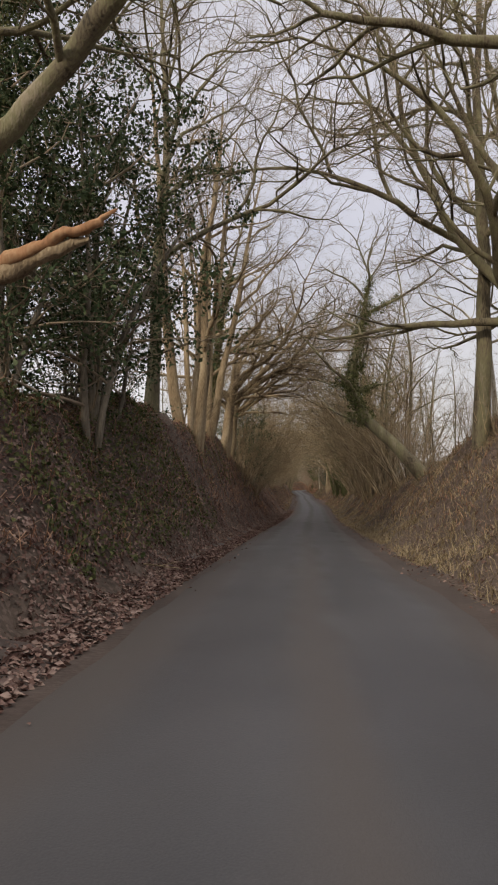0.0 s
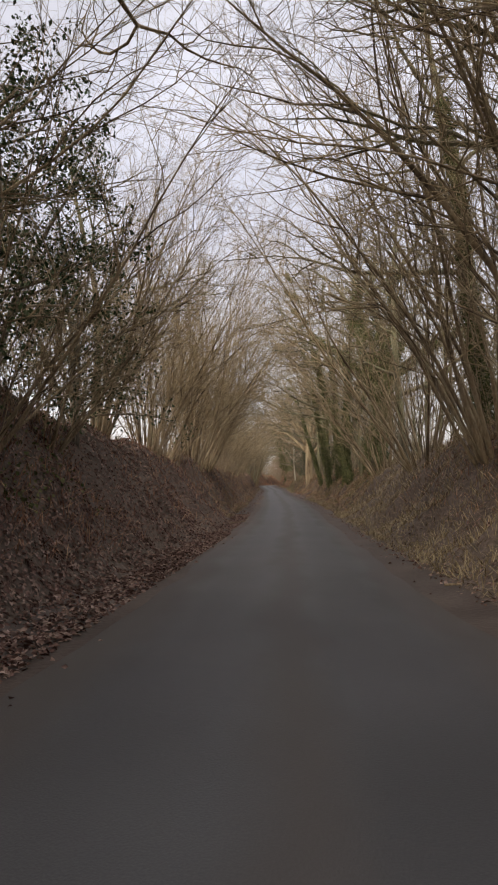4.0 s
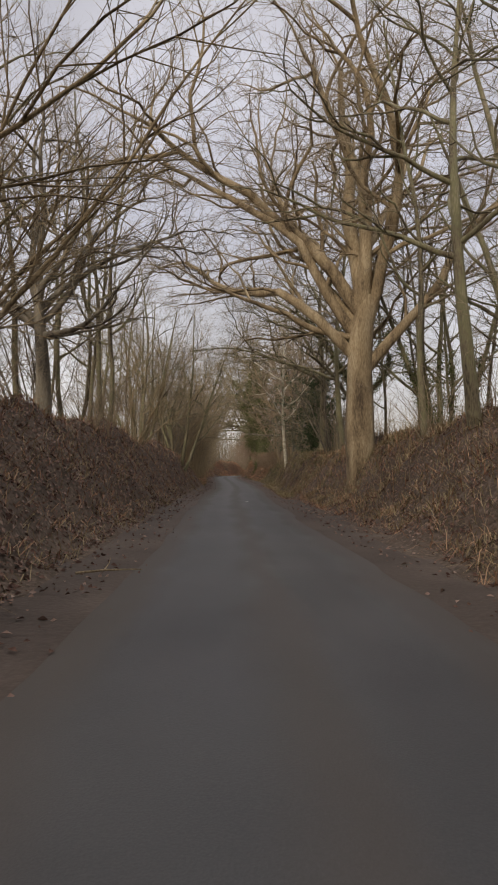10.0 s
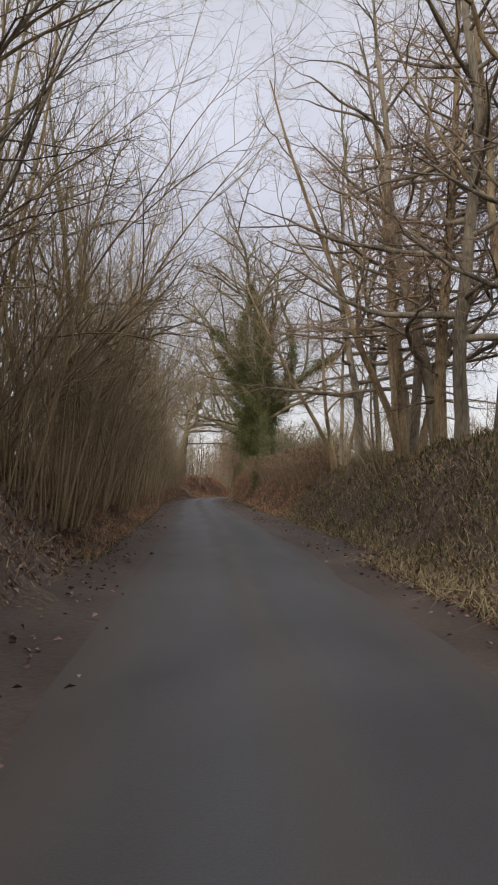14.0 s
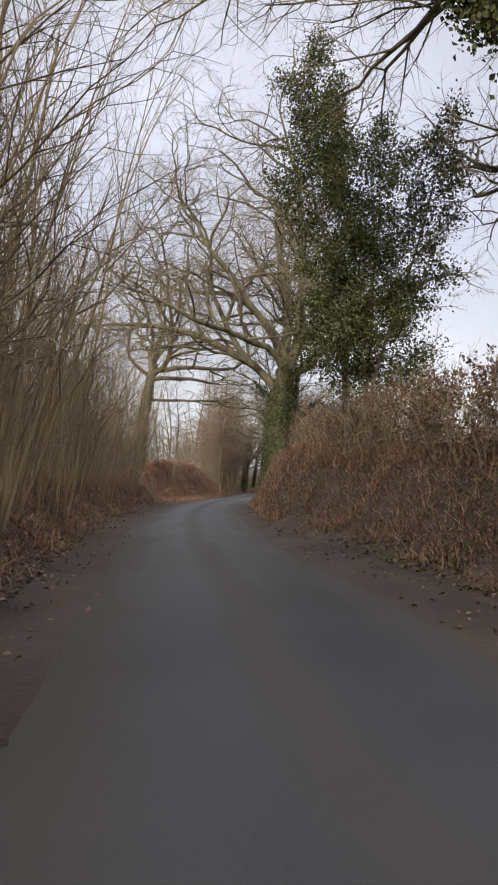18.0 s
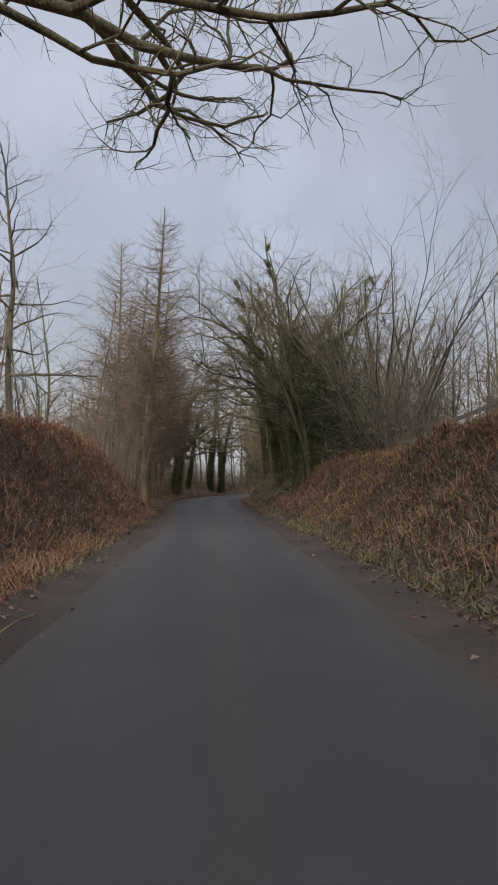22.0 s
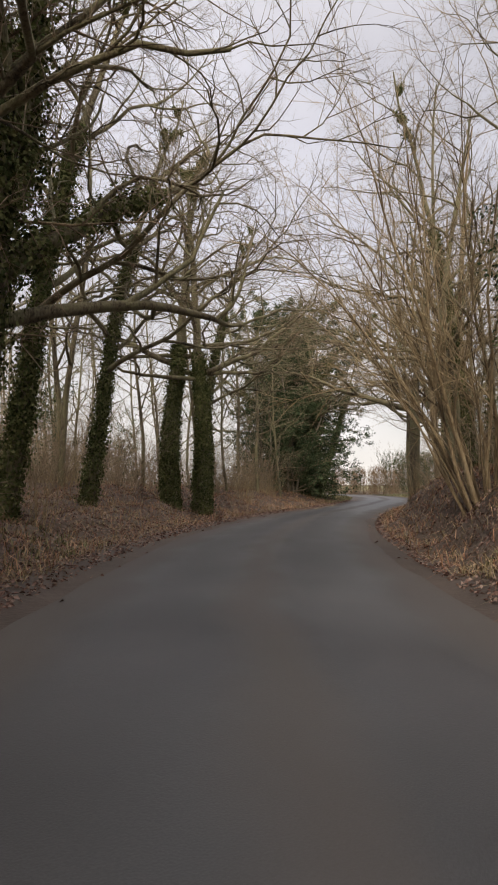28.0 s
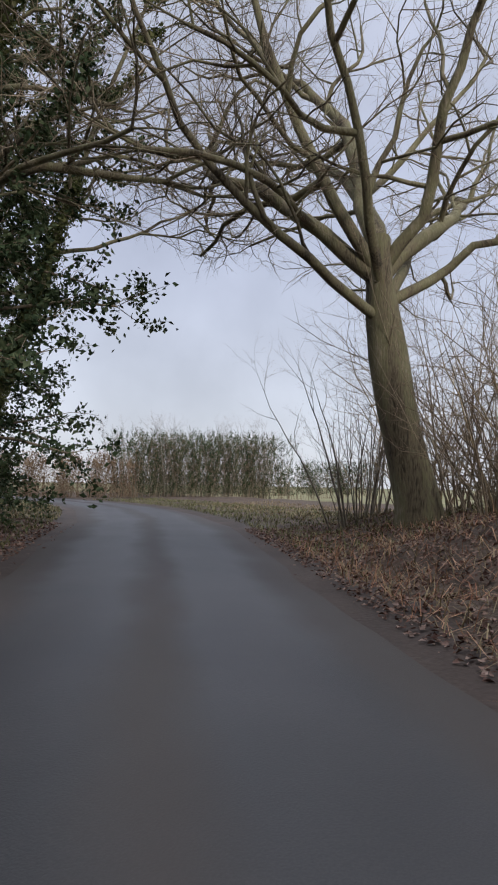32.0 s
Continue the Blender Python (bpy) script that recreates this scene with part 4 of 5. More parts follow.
limb_of(over, "broken_limb", [(-3.78, 5.92, 4.61), (-2.68, 6.05, 4.80), (-1.78, 6.13, 5.10), (-1.19, 6.20, 5.42), (-0.74, 6.24, 5.60)], [0.16, 0.14, 0.115, 0.085, 0.03], M_BARK_WARM, "limb snapped off above the lane", 5)
limb_of(over, "torn_wood", [(-2.03, 6.05, 5.14), (-1.58, 6.08, 5.30), (-1.09, 6.15, 5.58), (-0.69, 6.19, 5.72), (-0.41, 6.25, 5.96)], [0.05, 0.085, 0.075, 0.06, 0.006], M_SPLIT, "bright torn orange wood", 6)
bough, way = limb_of(over, "bough", [(-3.59, 6.12, 5.50), (-2.69, 6.22, 6.19), (-1.98, 6.22, 6.83), (-1.11, 6.13, 7.59), (-0.22, 5.82, 8.37), (0.54, 5.45, 9.14), (1.25, 5.17, 10.15)], [0.17, 0.155, 0.14, 0.13, 0.115, 0.09, 0.05], M_BARK, "thick mossy bough rising over the lane", 7)
sprays = grow(np.random.default_rng(9), (way[0][None], way[1][None]), (dict(per_m=1.0, ends=2, angle=55, ratio=0.4, shrink=0.3, lo=0.45, least=0.8, most=2.6, thick=0.02, segs=5, wig=0.22, up=0.04),) + tuple(levels_of(CROWN[1:])))
loose(part("branchwork", mesh_of("branchwork", *rods_of(sprays[1:3], (6, 4)), M_BARK), over))
loose(part("twig_tangle", mesh_of("twig_tangle", *rods_of(sprays[3:], (3, 3)), M_TWIG), over))
for x, y, k, sz, tn in ((-3.58, 9.32, "holly", 1.0, 20), (-3.36, 11.83, "hazel_up", 0.9, 130), (-4.90, 9.8, "ivy_column", 0.85, 250), (-4.41, 10.30, "holly", 1.3, 0), (-4.90, 17.5, "thorn", 1.2, 60), (-2.70, 11.2, "holly", 1.2, 10), (-2.78, 12.65, "holly_b", 0.9, 10), (-3.21, 41.0, "holly", 0.95, 40), (-2.98, 44.5, "holly", 0.8, 200), (-3.81, 37.84, "holly_b", 1.0, 90)):
    set_thing(k, x, y, tn, sz)
make_tree("beech_multi", 72, "beech_tree", "warm-lit beech with four stems on the bank edge", 15, 0.34, 3.2, 20, (32, 66), (5.2, 2.2), stems=4, splay=0.16, mats=(M_BARK_WARM, M_TWIG), crook=1.3)
set_thing("beech_multi", -2.97, 22.25, 30, sink=0.5)
set_thing("beech_multi", -3.51, 26.83, 140, 0.9, sink=0.5, label="old beech with several stems and bare roots")
set_thing("ash_ivy", -3.88, 29.32, 60)
set_thing("ash_b", -3.00, 16.45, 0, 0.9)
make_tree("lane_oak", 81, "crooked_limbed_oak", "old oak with long crooked limbs over the lane", r=0.36, clear=3.0, leader=False, limbs=5, rise=(20, 75), reach=(5.5, 7.5), own=((2.9, 0, 34, 8.5, 0.15), (3.2, -28, 44, 8.5, 0.15), (3.0, 25, 30, 7.0, 0.12), (3.5, 10, 60, 8.5, 0.16), (3.6, -60, 52, 7.5, 0.14)), mats=(M_BARK_WARM, M_TWIG), crook=2.0)
set_thing("lane_oak", -3.35, 31.84, 5)
set_thing("lane_oak", -3.66, 36.04, 8, 0.9)
set_thing("ash_b", 6.96, 18.14, 5, 1.15, label="tall bare tree with upswept limbs above the bank")
set_thing("birch", 7.43, 18.96, 0, 0.9)
set_thing("oak_a", 8.06, 8.17, 20, 1.0)
set_thing("oak_a", 8.0, 17.2, 200, 1.0)


def leaning_tree():
    """An ivy-clad trunk that leans out over the lane and then rises."""
    rng = np.random.default_rng(73)
    pts = np.array([(0.5, -0.3, -0.6), (0, 0, 0.2), (-1.1, 0.3, 1.5), (-2.2, 0.6, 2.6), (-2.9, 0.8, 3.6), (-3.1, 0.9, 4.8), (-2.7, 0.8, 6.2), (-2.5, 0.6, 7.8), (-2.2, 0.7, 9.4)])
    tr = (pts, np.array([0.42, 0.34, 0.27, 0.25, 0.22, 0.2, 0.16, 0.11, 0.05]))
    out = grow(rng, (tr[0][None], tr[1][None]), (dict(per_m=1.4, ends=3, angle=60, ratio=0.32, shrink=0.3, lo=0.35, least=1.2, most=4.2, thick=0.024, segs=8, wig=0.16, up=0.03),) + tuple(levels_of(CROWN[1:], crook=1.2)))[1:]
    iv = ivy_on(rng, [(pts[3:], tr[1][3:])] * 2 + [(p[:5], q[:5]) for p, q in zip(out[0][0][:8], out[0][1][:8])], 9500, 0.07, 0.32)
    return finish_tree("leaning", "leaning_tree", "ivy-clad tree leaning out over the lane", [tr], out, (M_BARK, M_TWIG), iv)


leaning_tree()
set_thing("leaning", 6.5, 26.22)
for x, y, k, sz, tn in ((6.55, 30.64, "hazel_b", 1.2, 0), (7.06, 33.16, "slim_b", 1.2, 0), (6.17, 35.64, "hazel_b", 1.15, 80), (6.61, 37.65, "ash_a", 1.0, 20), (5.66, 39.63, "hazel", 1.15, 150), (6.76, 41.5, "ash_a", 1.0, 30), (5.90, 45.0, "hazel", 1.25, 20), (6.90, 48.5, "ash_ivy", 1.0, 0), (5.90, 51.8, "hazel_b", 1.3, 210), (6.30, 56.0, "ash_a", 1.0, 100), (5.80, 59.0, "hazel_b", 1.0, 70),
                        (-3.60, 47.5, "hazel", 0.85, 0), (-4.60, 50.5, "ash_a", 0.8, 0), (-3.50, 53.0, "hazel", 0.9, 90), (-3.80, 56.6, "hazel_b", 1.1, 10)):
    set_thing(k, x, y, tn, sz)

# ---- second stretch ----
for x, y, k, sz, tn in ((-3.3, 60.9, "hazel", 1.3, 200), (-3.4, 65.4, "hazel", 1.2, 310), (-3.8, 68.6, "hazel", 1.15, 45), (-4.6, 71.5, "slim", 1.0, 0), (-3.9, 75.0, "hazel_b", 0.75, 0), (-4.0, 78.2, "hazel_b", 0.85, 120), (-4.2, 81.6, "hazel_b", 0.9, 250), (-4.1, 86.0, "hazel_b", 1.0, 20), (-4.0, 89.3, "hazel_b", 1.0, 190), (-4.5, 92.6, "slim_b", 0.9, 0), (-4.6, 96.6, "oak_b", 0.62, 320), (-5.0, 99.5, "slim", 1.0, 0),
                        (-4.9, 102.9, "slim_b", 1.05, 70), (-5.1, 105.3, "slim_b", 1.15, 200), (-4.9, 108.0, "hazel_b", 0.9, 20), (-4.9, 111.4, "slim_b", 0.9, 0), (-5.0, 119.4, "hazel_up", 1.0, 40), (-3.5, 115.2, "fan", 0.8, 0), (-5.9, 115.0, "fan", 0.85, 110), (-5.2, 120.0, "hazel_b", 0.9, 130), (-4.9, 121.3, "hazel_up", 1.35, 220), (-5.1, 125.2, "hazel_b", 1.0, 220),
                        (6.3, 63.2, "oak_ivy", 1.1, 330), (5.7, 66.6, "slim_b", 1.1, 20), (5.8, 69.2, "ash_ivy_b", 1.0, 40), (5.5, 71.9, "ash_ivy", 1.0, 210), (6.4, 74.5, "slim_b", 1.1, 90), (5.6, 77.4, "ash_ivy", 1.05, 320), (5.3, 79.8, "ash_ivy_b", 0.95, 160), (5.8, 82.3, "ash_a", 1.0, 10), (5.3, 84.8, "ash_ivy", 0.85, 100), (4.9, 86.5, "ash_ivy_b", 0.75, 250), (5.2, 90.0, "slim", 1.2, 0), (5.0, 93.5, "ash_a", 0.9, 60), (4.9, 97.0, "slim_b", 1.0, 10),
                        (4.6, 107.4, "ash_a", 0.95, 40), (4.4, 110.0, "hazel_up", 0.9, 0), (4.3, 112.4, "ash_b", 0.85, 90), (4.6, 116.0, "ivy_mass", 0.42, 40), (5.7, 112.8, "oak_ivy", 0.8, 70), (3.9, 117.2, "holly", 0.75, 140), (2.65, 117.3, "birch", 1.0, 70)):
    set_thing(k, x, y, tn, sz)
make_tree("great_beech", 74, "great_beech", "great old beech with a thick trunk and long limbs", r=0.54, clear=5.2, leader=False, limbs=5, rise=(40, 82), reach=(7.5, 9.0), own=((4.8, 182, -6, 5.2, 0.13), (3.9, 196, 30, 9.5, 0.19), (4.6, 165, 44, 9.5, 0.19), (5.4, 100, 82, 9.5, 0.3), (5.2, 40, 74, 9.5, 0.26), (3.5, 10, 38, 8, 0.2), (5.4, 190, 66, 9.5, 0.24), (4.2, 60, 26, 6.5, 0.13), (5.4, 270, 76, 9, 0.25)), mats=(M_BARK_WARM, M_TWIG), crook=1.35, drop=1.5)
set_thing("great_beech", 3.95, 100.5, sink=0.3)

# ---- third stretch ----
for x, y, k, sz, tn in ((3.8, 126.9, "alder", 1.1, 0), (3.9, 128.3, "larch", 0.95, 40), (4.7, 127.4, "alder", 1.2, 90), (4.6, 129.8, "alder", 1.25, 250), (4.9, 133.2, "alder", 1.2, 310), (4.3, 135.2, "slim_b", 1.1, 60), (4.1, 131.2, "multi", 0.75, 120), (4.8, 125.2, "multi", 0.8, 200), (3.5, 130.5, "thorn", 1.0, 0), (3.5, 134.1, "alder", 1.1, 200), (3.3, 136.6, "multi", 0.6, 20), (4.4, 132.0, "alder", 1.15, 140), (4.0, 123.0, "alder", 0.8, 10), (5.2, 138.5, "slim", 0.8, 0)):
    set_thing(k, x, y, tn, sz)
make_tree("ivy_crown", 75, "ivy_clad_oak", "round-crowned tree with trunk and limbs thick with ivy", r=0.5, clear=4.5, leader=False, limbs=15, rise=(24, 86), reach=(6.4, 9.6), ivy=80000, ivy_limbs=14, ivy_top=1.0, ivy_spread=0.42, crook=1.25)
set_thing("ivy_crown", 1.5, 154.8, 0, 1.1, sink=0.2)
set_thing("ivy_column", 1.05, 164.7, 0, 1.0)
make_tree("great_oak", 77, "great_oak", "great spreading oak with ivy on its trunk", r=0.5, clear=4.2, leader=False, limbs=5, rise=(45, 80), reach=(8.0, 9.0), own=((3.0, 168, 20, 10.0, 0.2), (3.5, 160, 40, 9.5, 0.17), (4.5, 100, 74, 10.0, 0.25), (4.4, 15, 62, 9.5, 0.23), (4.0, -8, 26, 7.0, 0.15), (4.6, 150, 58, 10.0, 0.19), (4.2, -60, 46, 8.5, 0.17), (4.2, 240, 40, 8.5, 0.17), (4.0, 60, 40, 8.5, 0.17)), ivy=11000, ivy_top=1.0, ivy_limbs=0, ivy_spread=0.14, crook=1.8)
set_thing("great_oak", 0.8, 177.2, 0, 1.12, sink=0.3)
make_tree("ivy_oak_bend", 78, "crooked_oak", "crooked oak with long limbs reaching over the lane", r=0.42, clear=6.2, leader=False, limbs=2, rise=(50, 75), reach=(6.0, 7.0), own=((5.8, 14, 0, 7.0, 0.15), (6.2, -32, 16, 9.5, 0.17), (6.4, 2, 32, 9.0, 0.17), (6.4, 80, 60, 7.0, 0.16), (6.0, 190, 30, 6.0, 0.14), (6.4, -90, 38, 7.0, 0.15), (4.5, 6, 6, 7.0, 0.1)), ivy=3000, ivy_top=0.8, ivy_limbs=0, ivy_spread=0.12, crook=2.1, twigs=0.85, lean=(-0.06, 0))
set_thing("ivy_oak_bend", -6.6, 187.0, 0, 1.08)
for x, y, k, sz, tn in ((1.55, 182.6, "slim_b", 0.9, 20), (1.9, 180.6, "oak_ivy", 0.6, 0), (-4.3, 196.0, "alder", 0.6, 0), (-4.6, 190.0, "thorn", 1.1, 0), (5.9, 194.4, "hazel_up", 0.5, 175), (6.6, 192.3, "hazel_up", 0.45, 100), (6.4, 196.8, "hazel_up", 0.5, 200), (-1.4, 204.5, "thorn", 1.2, 20), (-1.7, 208.8, "thorn", 1.4, 20), (-1.2, 211.5, "thorn", 1.3, 120), (-2.2, 206.5, "thorn", 1.5, 60), (6.7, 198.1, "hazel_up", 1.2, 60), (7.5, 199.3, "hazel_up", 1.1, 200)):
    set_thing(k, x, y, tn, sz)

# ---- fourth stretch ----
for x, y, k, sz, tn in ((6.2, 199.6, "holly_b", 0.8, 0), (6.6, 202.4, "holly", 0.55, 80), (6.3, 203.6, "fan", 0.8, 40), (7.4, 201.4, "wood_multi", 0.6, 140), (9.4, 213.4, "ivy_column", 0.72, 60), (5.9, 204.5, "oak_ivy", 0.75, 30), (6.4, 205.6, "ash_ivy", 0.75, 10), (7.4, 208.2, "wood_multi", 0.85, 200), (7.7, 211.2, "ash_ivy_b", 0.8, 100), (8.6, 213.9, "oak_ivy", 0.9, 30), (9.3, 218.2, "ash_ivy", 0.9, 300), (10.5, 221.2, "slim_b", 1.0, 120), (10.7, 223.4, "ash_ivy", 0.85, 230), (10.7, 225.4, "ash_ivy", 0.85, 20), (11.7, 228.9, "slim_b", 0.9, 0), (12.4, 231.4, "slim", 1.0, 20), (12.9, 230.0, "thorn_b", 1.0, 20),
                        (-1.6, 212.5, "larch", 0.9, 0), (-0.35, 207.5, "larch_b", 0.8, 40), (-0.9, 216.0, "larch_b", 0.8, 100), (0.0, 220.5, "larch", 0.9, 200), (1.0, 225.5, "larch", 0.85, 60), (1.6, 230.0, "larch_b", 0.85, 140), (0.7, 219.0, "larch_b", 0.85, 70), (2.1, 226.5, "larch", 0.9, 250), (4.6, 235.5, "oak_ivy", 1.0, 10), (3.4, 236.2, "larch", 1.05, 20), (5.0, 240.8, "ash_ivy", 1.05, 0), (7.0, 244.4, "ash_ivy", 0.95, 240), (4.2, 245.6, "ash_a", 1.15, 80), (6.3, 249.8, "slim_b", 1.25, 130),
                        (10.5, 248.7, "wood_oak", 1.0, 5), (12.4, 253.0, "ash_ivy", 0.95, 0), (11.5, 248.4, "wood_oak", 0.95, 200), (14.8, 255.5, "slim", 1.1, 0), (17.0, 257.2, "slim_b", 1.0, 0), (19.2, 259.2, "slim", 1.0, 40), (19.0, 261.5, "holly", 1.1, 0), (21.8, 263.4, "ivy_mass", 1.1, 60), (23.6, 266.9, "ivy_mass", 1.05, 160), (25.5, 270.8, "ivy_mass", 1.25, 250), (25.4, 267.6, "ash_ivy_b", 1.1, 0), (23.0, 265.5, "oak_ivy", 1.1, 150),
                        (14.2, 236.0, "hazel", 1.0, 0), (16.3, 239.6, "ash_a", 0.9, 0), (18.0, 241.6, "slim_b", 1.1, 80), (20.0, 244.6, "beech_multi", 0.85, 40), (19.8, 243.0, "ash_ivy", 1.0, 0), (22.4, 246.0, "wood_multi", 0.9, 200), (22.6, 248.2, "slim_b", 1.2, 200), (21.6, 249.4, "slim_b", 1.1, 0)):
    set_thing(k, x, y, tn, sz)
make_tree("road_oak", 79, "tall_oak", "tall oak with a straight trunk and level limbs", 15, 0.36, 5.2, 12, (4, 52), (5.5, 2.6), own=((4.9, 150, 18, 7.5, 0.17), (5.3, -10, 8, 4.5, 0.12)), crook=1.6)
set_thing("road_oak", 23.4, 251.8)
make_tree("corner_oak", 80, "corner_oak", "large bare oak at the bend beside a field", r=0.46, clear=4.3, leader=False, limbs=3, rise=(40, 75), reach=(6.0, 7.0), own=((3.6, 165, 16, 7.0, 0.1), (4.0, 185, 32, 7.0, 0.1), (4.6, 120, 76, 8.0, 0.19), (4.4, 10, 58, 7.5, 0.17), (3.9, -20, 22, 6.0, 0.11), (4.4, 150, 56, 8.0, 0.13)), crook=1.5)
set_thing("corner_oak", 32.0, 258.7, 0, 1.2)
for x, y, k, sz, tn in ((31.0, 256.6, "thorn", 1.2, 0), (31.8, 255.4, "thorn_b", 1.9, 70), (33.4, 255.2, "thorn", 2.0, 190), (33.2, 257.2, "thorn", 1.7, 100), (34.2, 258.6, "thorn", 2.0, 40), (35.6, 259.8, "thorn_b", 2.2, 150), (34.8, 256.8, "thorn", 2.0, 250), (36.6, 258.2, "hazel_up", 0.9, 30), (33.6, 261.2, "hazel_field", 0.9, 0), (32.4, 255.6, "holly_b", 0.7, 60), (29.5, 253.5, "hazel_up", 0.6, 30), (26.8, 252.0, "thorn", 1.4, 60), (28.2, 250.0, "holly_b", 0.9, 0), (25.6, 249.8, "slim_b", 1.0, 30), (30.6, 255.4, "hazel_up", 0.55, 10)):
    set_thing(k, x, y, tn, sz)


# ---- dense hedgerow of thin stems beside the lane ----
rng = np.random.default_rng(8)
for s0 in np.arange(124, 178, 0.92):
    near = smooth01((s0 - 160) / 10)
    plant("hazel_c", s0 + rng.uniform(-0.3, 0.3), -(table(ROAD_W, s0) + 1.5 + 0.15 * near + rng.uniform(0, 1.1)), rng.uniform(0, 360), rng.uniform(0.75, 1.2) * (1.2 - 0.3 * near), group="hedgerow thickets", tall=rng.uniform(0.85, 1.2))
for s0 in np.arange(126, 178, 3.4):
    plant("thorn", s0, -(table(ROAD_W, s0) + 1.9 + rng.uniform(0, 0.7)), rng.uniform(0, 360), rng.uniform(0.7, 1.1))


for s0, u0, k, sz in ((131, -4.2, "ash_a", 0.75), (137, -4.4, "slim_b", 1.0), (143, -4.0, "slim", 1.1), (149, -4.2, "slim_b", 0.95), (156, -3.9, "slim", 1.0), (162, -4.2, "slim_b", 0.9), (169, -4.0, "slim", 0.9)):
    plant(k, s0, u0, s0 * 37 % 360, sz)
for s0, u0 in ((35.5, -4.1), (37.6, -4.4), (39.5, -4.0), (42.5, -4.2), (24.5, -5.2)):
    plant("hazel_b", s0, u0, s0 * 53 % 360, 0.55 + 0.1 * (s0 % 2), label="low hazel sprays on the crest of the bank")


# ---- clipped hedge along the top of the bank ----
def make_hedge(key, seed, length=3.0, height=1.5, depth=1.0, stems=46, count=2300, leaf=M_BEECH, label="clipped beech hedge holding brown winter leaves", name="hedge"):
    rng = np.random.default_rng(seed)
    base = np.stack([rng.uniform(-length / 2, length / 2, stems), rng.uniform(-depth / 2, depth / 2, stems) * 0.7, np.full(stems, -0.2)], 1)
    main = sprout(rng, base, np.c_[rng.normal(size=(stems, 2)) * 0.12, np.ones(stems)], height * rng.uniform(0.8, 1.08, stems), rng.uniform(0.008, 0.02, stems), 5, 0.12, 0.02, 0.3)
    out = grow(rng, main, (dict(per_m=5, ends=2, angle=52, ratio=0.3, lo=0.1, least=0.2, most=0.6, thick=0.012, segs=2, wig=0.2, up=0.02), dict(per_m=6, ends=1, angle=48, ratio=0.5, lo=0.1, least=0.12, most=0.35, thick=0.01, segs=1, wig=0.1)))
    tw = out[1][0]
    n = rng.integers(len(tw), size=count)
    P = tw[n, 0] + (tw[n, -1] - tw[n, 0]) * rng.uniform(0.2, 1, count)[:, None] + rng.normal(size=(count, 3)) * 0.05
    root = new(name)
    tagged(root, label, "hedge")
    loose(part("stem_tangle", mesh_of("stem_tangle", *rods(*main, 4), M_TWIG), root))
    loose(part("twig_tangle", mesh_of("twig_tangle", *rods_of(out[1:], (3, 3)), M_TWIG_RED), root))
    loose(part("foliage", mesh_of("foliage", *leaves(P, 0.07, rng), leaf, False), root))
    PROTO[key] = root
    return root


make_hedge("hedge", 91, 3.0, 1.6, 1.0, 70, 4200)
make_hedge("hedge_green", 92, 3.0, 2.6, 1.4, 40, 9000, M_HOLLY, "dense clipped evergreen field hedge", "field_hedge")
for i, s0 in enumerate(np.arange(138, 177, 2.8)):
    u0 = table(ROAD_W, s0) + 2.75
    plant("hedge", s0, u0, lane_frame(s0) + 90, 1.0, tall=rng.uniform(0.9, 1.1), group="hedge along the bank")

# ---- far side of the bend: field hedge, gate, coppiced hedge ----
for i in range(8):
    t = i / 7
    set_thing("hazel_field", 49.8 + 9.4 * t + rng.uniform(-0.4, 0.4), 293.2 - 6.2 * t, rng.uniform(0, 360), 1.05, label="coppiced field hedge of thin upright stems", group="coppiced field hedge")
    set_thing("hedge_green", 49.8 + 9.4 * t, 292.7 - 6.2 * t, -33, 1.1, label="field hedge with a dusting of frost", tall=1.8)
for i in range(3):
    set_thing("hedge_green", 62.5 + 2.4 * i, 285.2 - 1.6 * i, -33, 1.15, group="field hedge")
for i in range(4):
    set_thing("hedge", 41.0 + 2.2 * i, 297.4 - 1.4 * i, -33, 1.3, tall=1.75, label="russet beech hedge beyond the road")


def box(bm, size, at):
    r = bmesh.ops.create_cube(bm, size=1.0)
    bmesh.ops.scale(bm, vec=size, verts=r["verts"])
    bmesh.ops.translate(bm, vec=at, verts=r["verts"])


def piece(name, boxes, mat, parent, bevel=0.012):
    bm = bmesh.new()
    for size, at in boxes:
        box(bm, size, at)
    bmesh.ops.bevel(bm, geom=bm.edges[:], offset=bevel, segments=1, affect="EDGES")
    me = bpy.data.meshes.new(name)
    bm.to_mesh(me)
    bm.free()
    me.materials.append(mat)
    return part(name, me, parent)


def field_gate():
    root = tagged(new("field_gate"), "weathered wooden five-bar field gate between hedges", "gate")
    for x in (-1.7, 1.7):
        piece("post", [((0.18, 0.18, 1.5), (x, 0, 0.65))], M_WOOD, root)
    for x in (-1.5, 1.5):
        piece("stile", [((0.09, 0.07, 1.2), (x, 0, 0.72))], M_WOOD, root)
    for z in (0.2, 0.42, 0.66, 0.92, 1.24):
        piece("bar", [((2.95, 0.035, 0.085), (0, -0.055, z))], M_WOOD, root)
    PROTO["gate"] = root


field_gate()
set_thing("gate", 60.2, 286.6, -33)


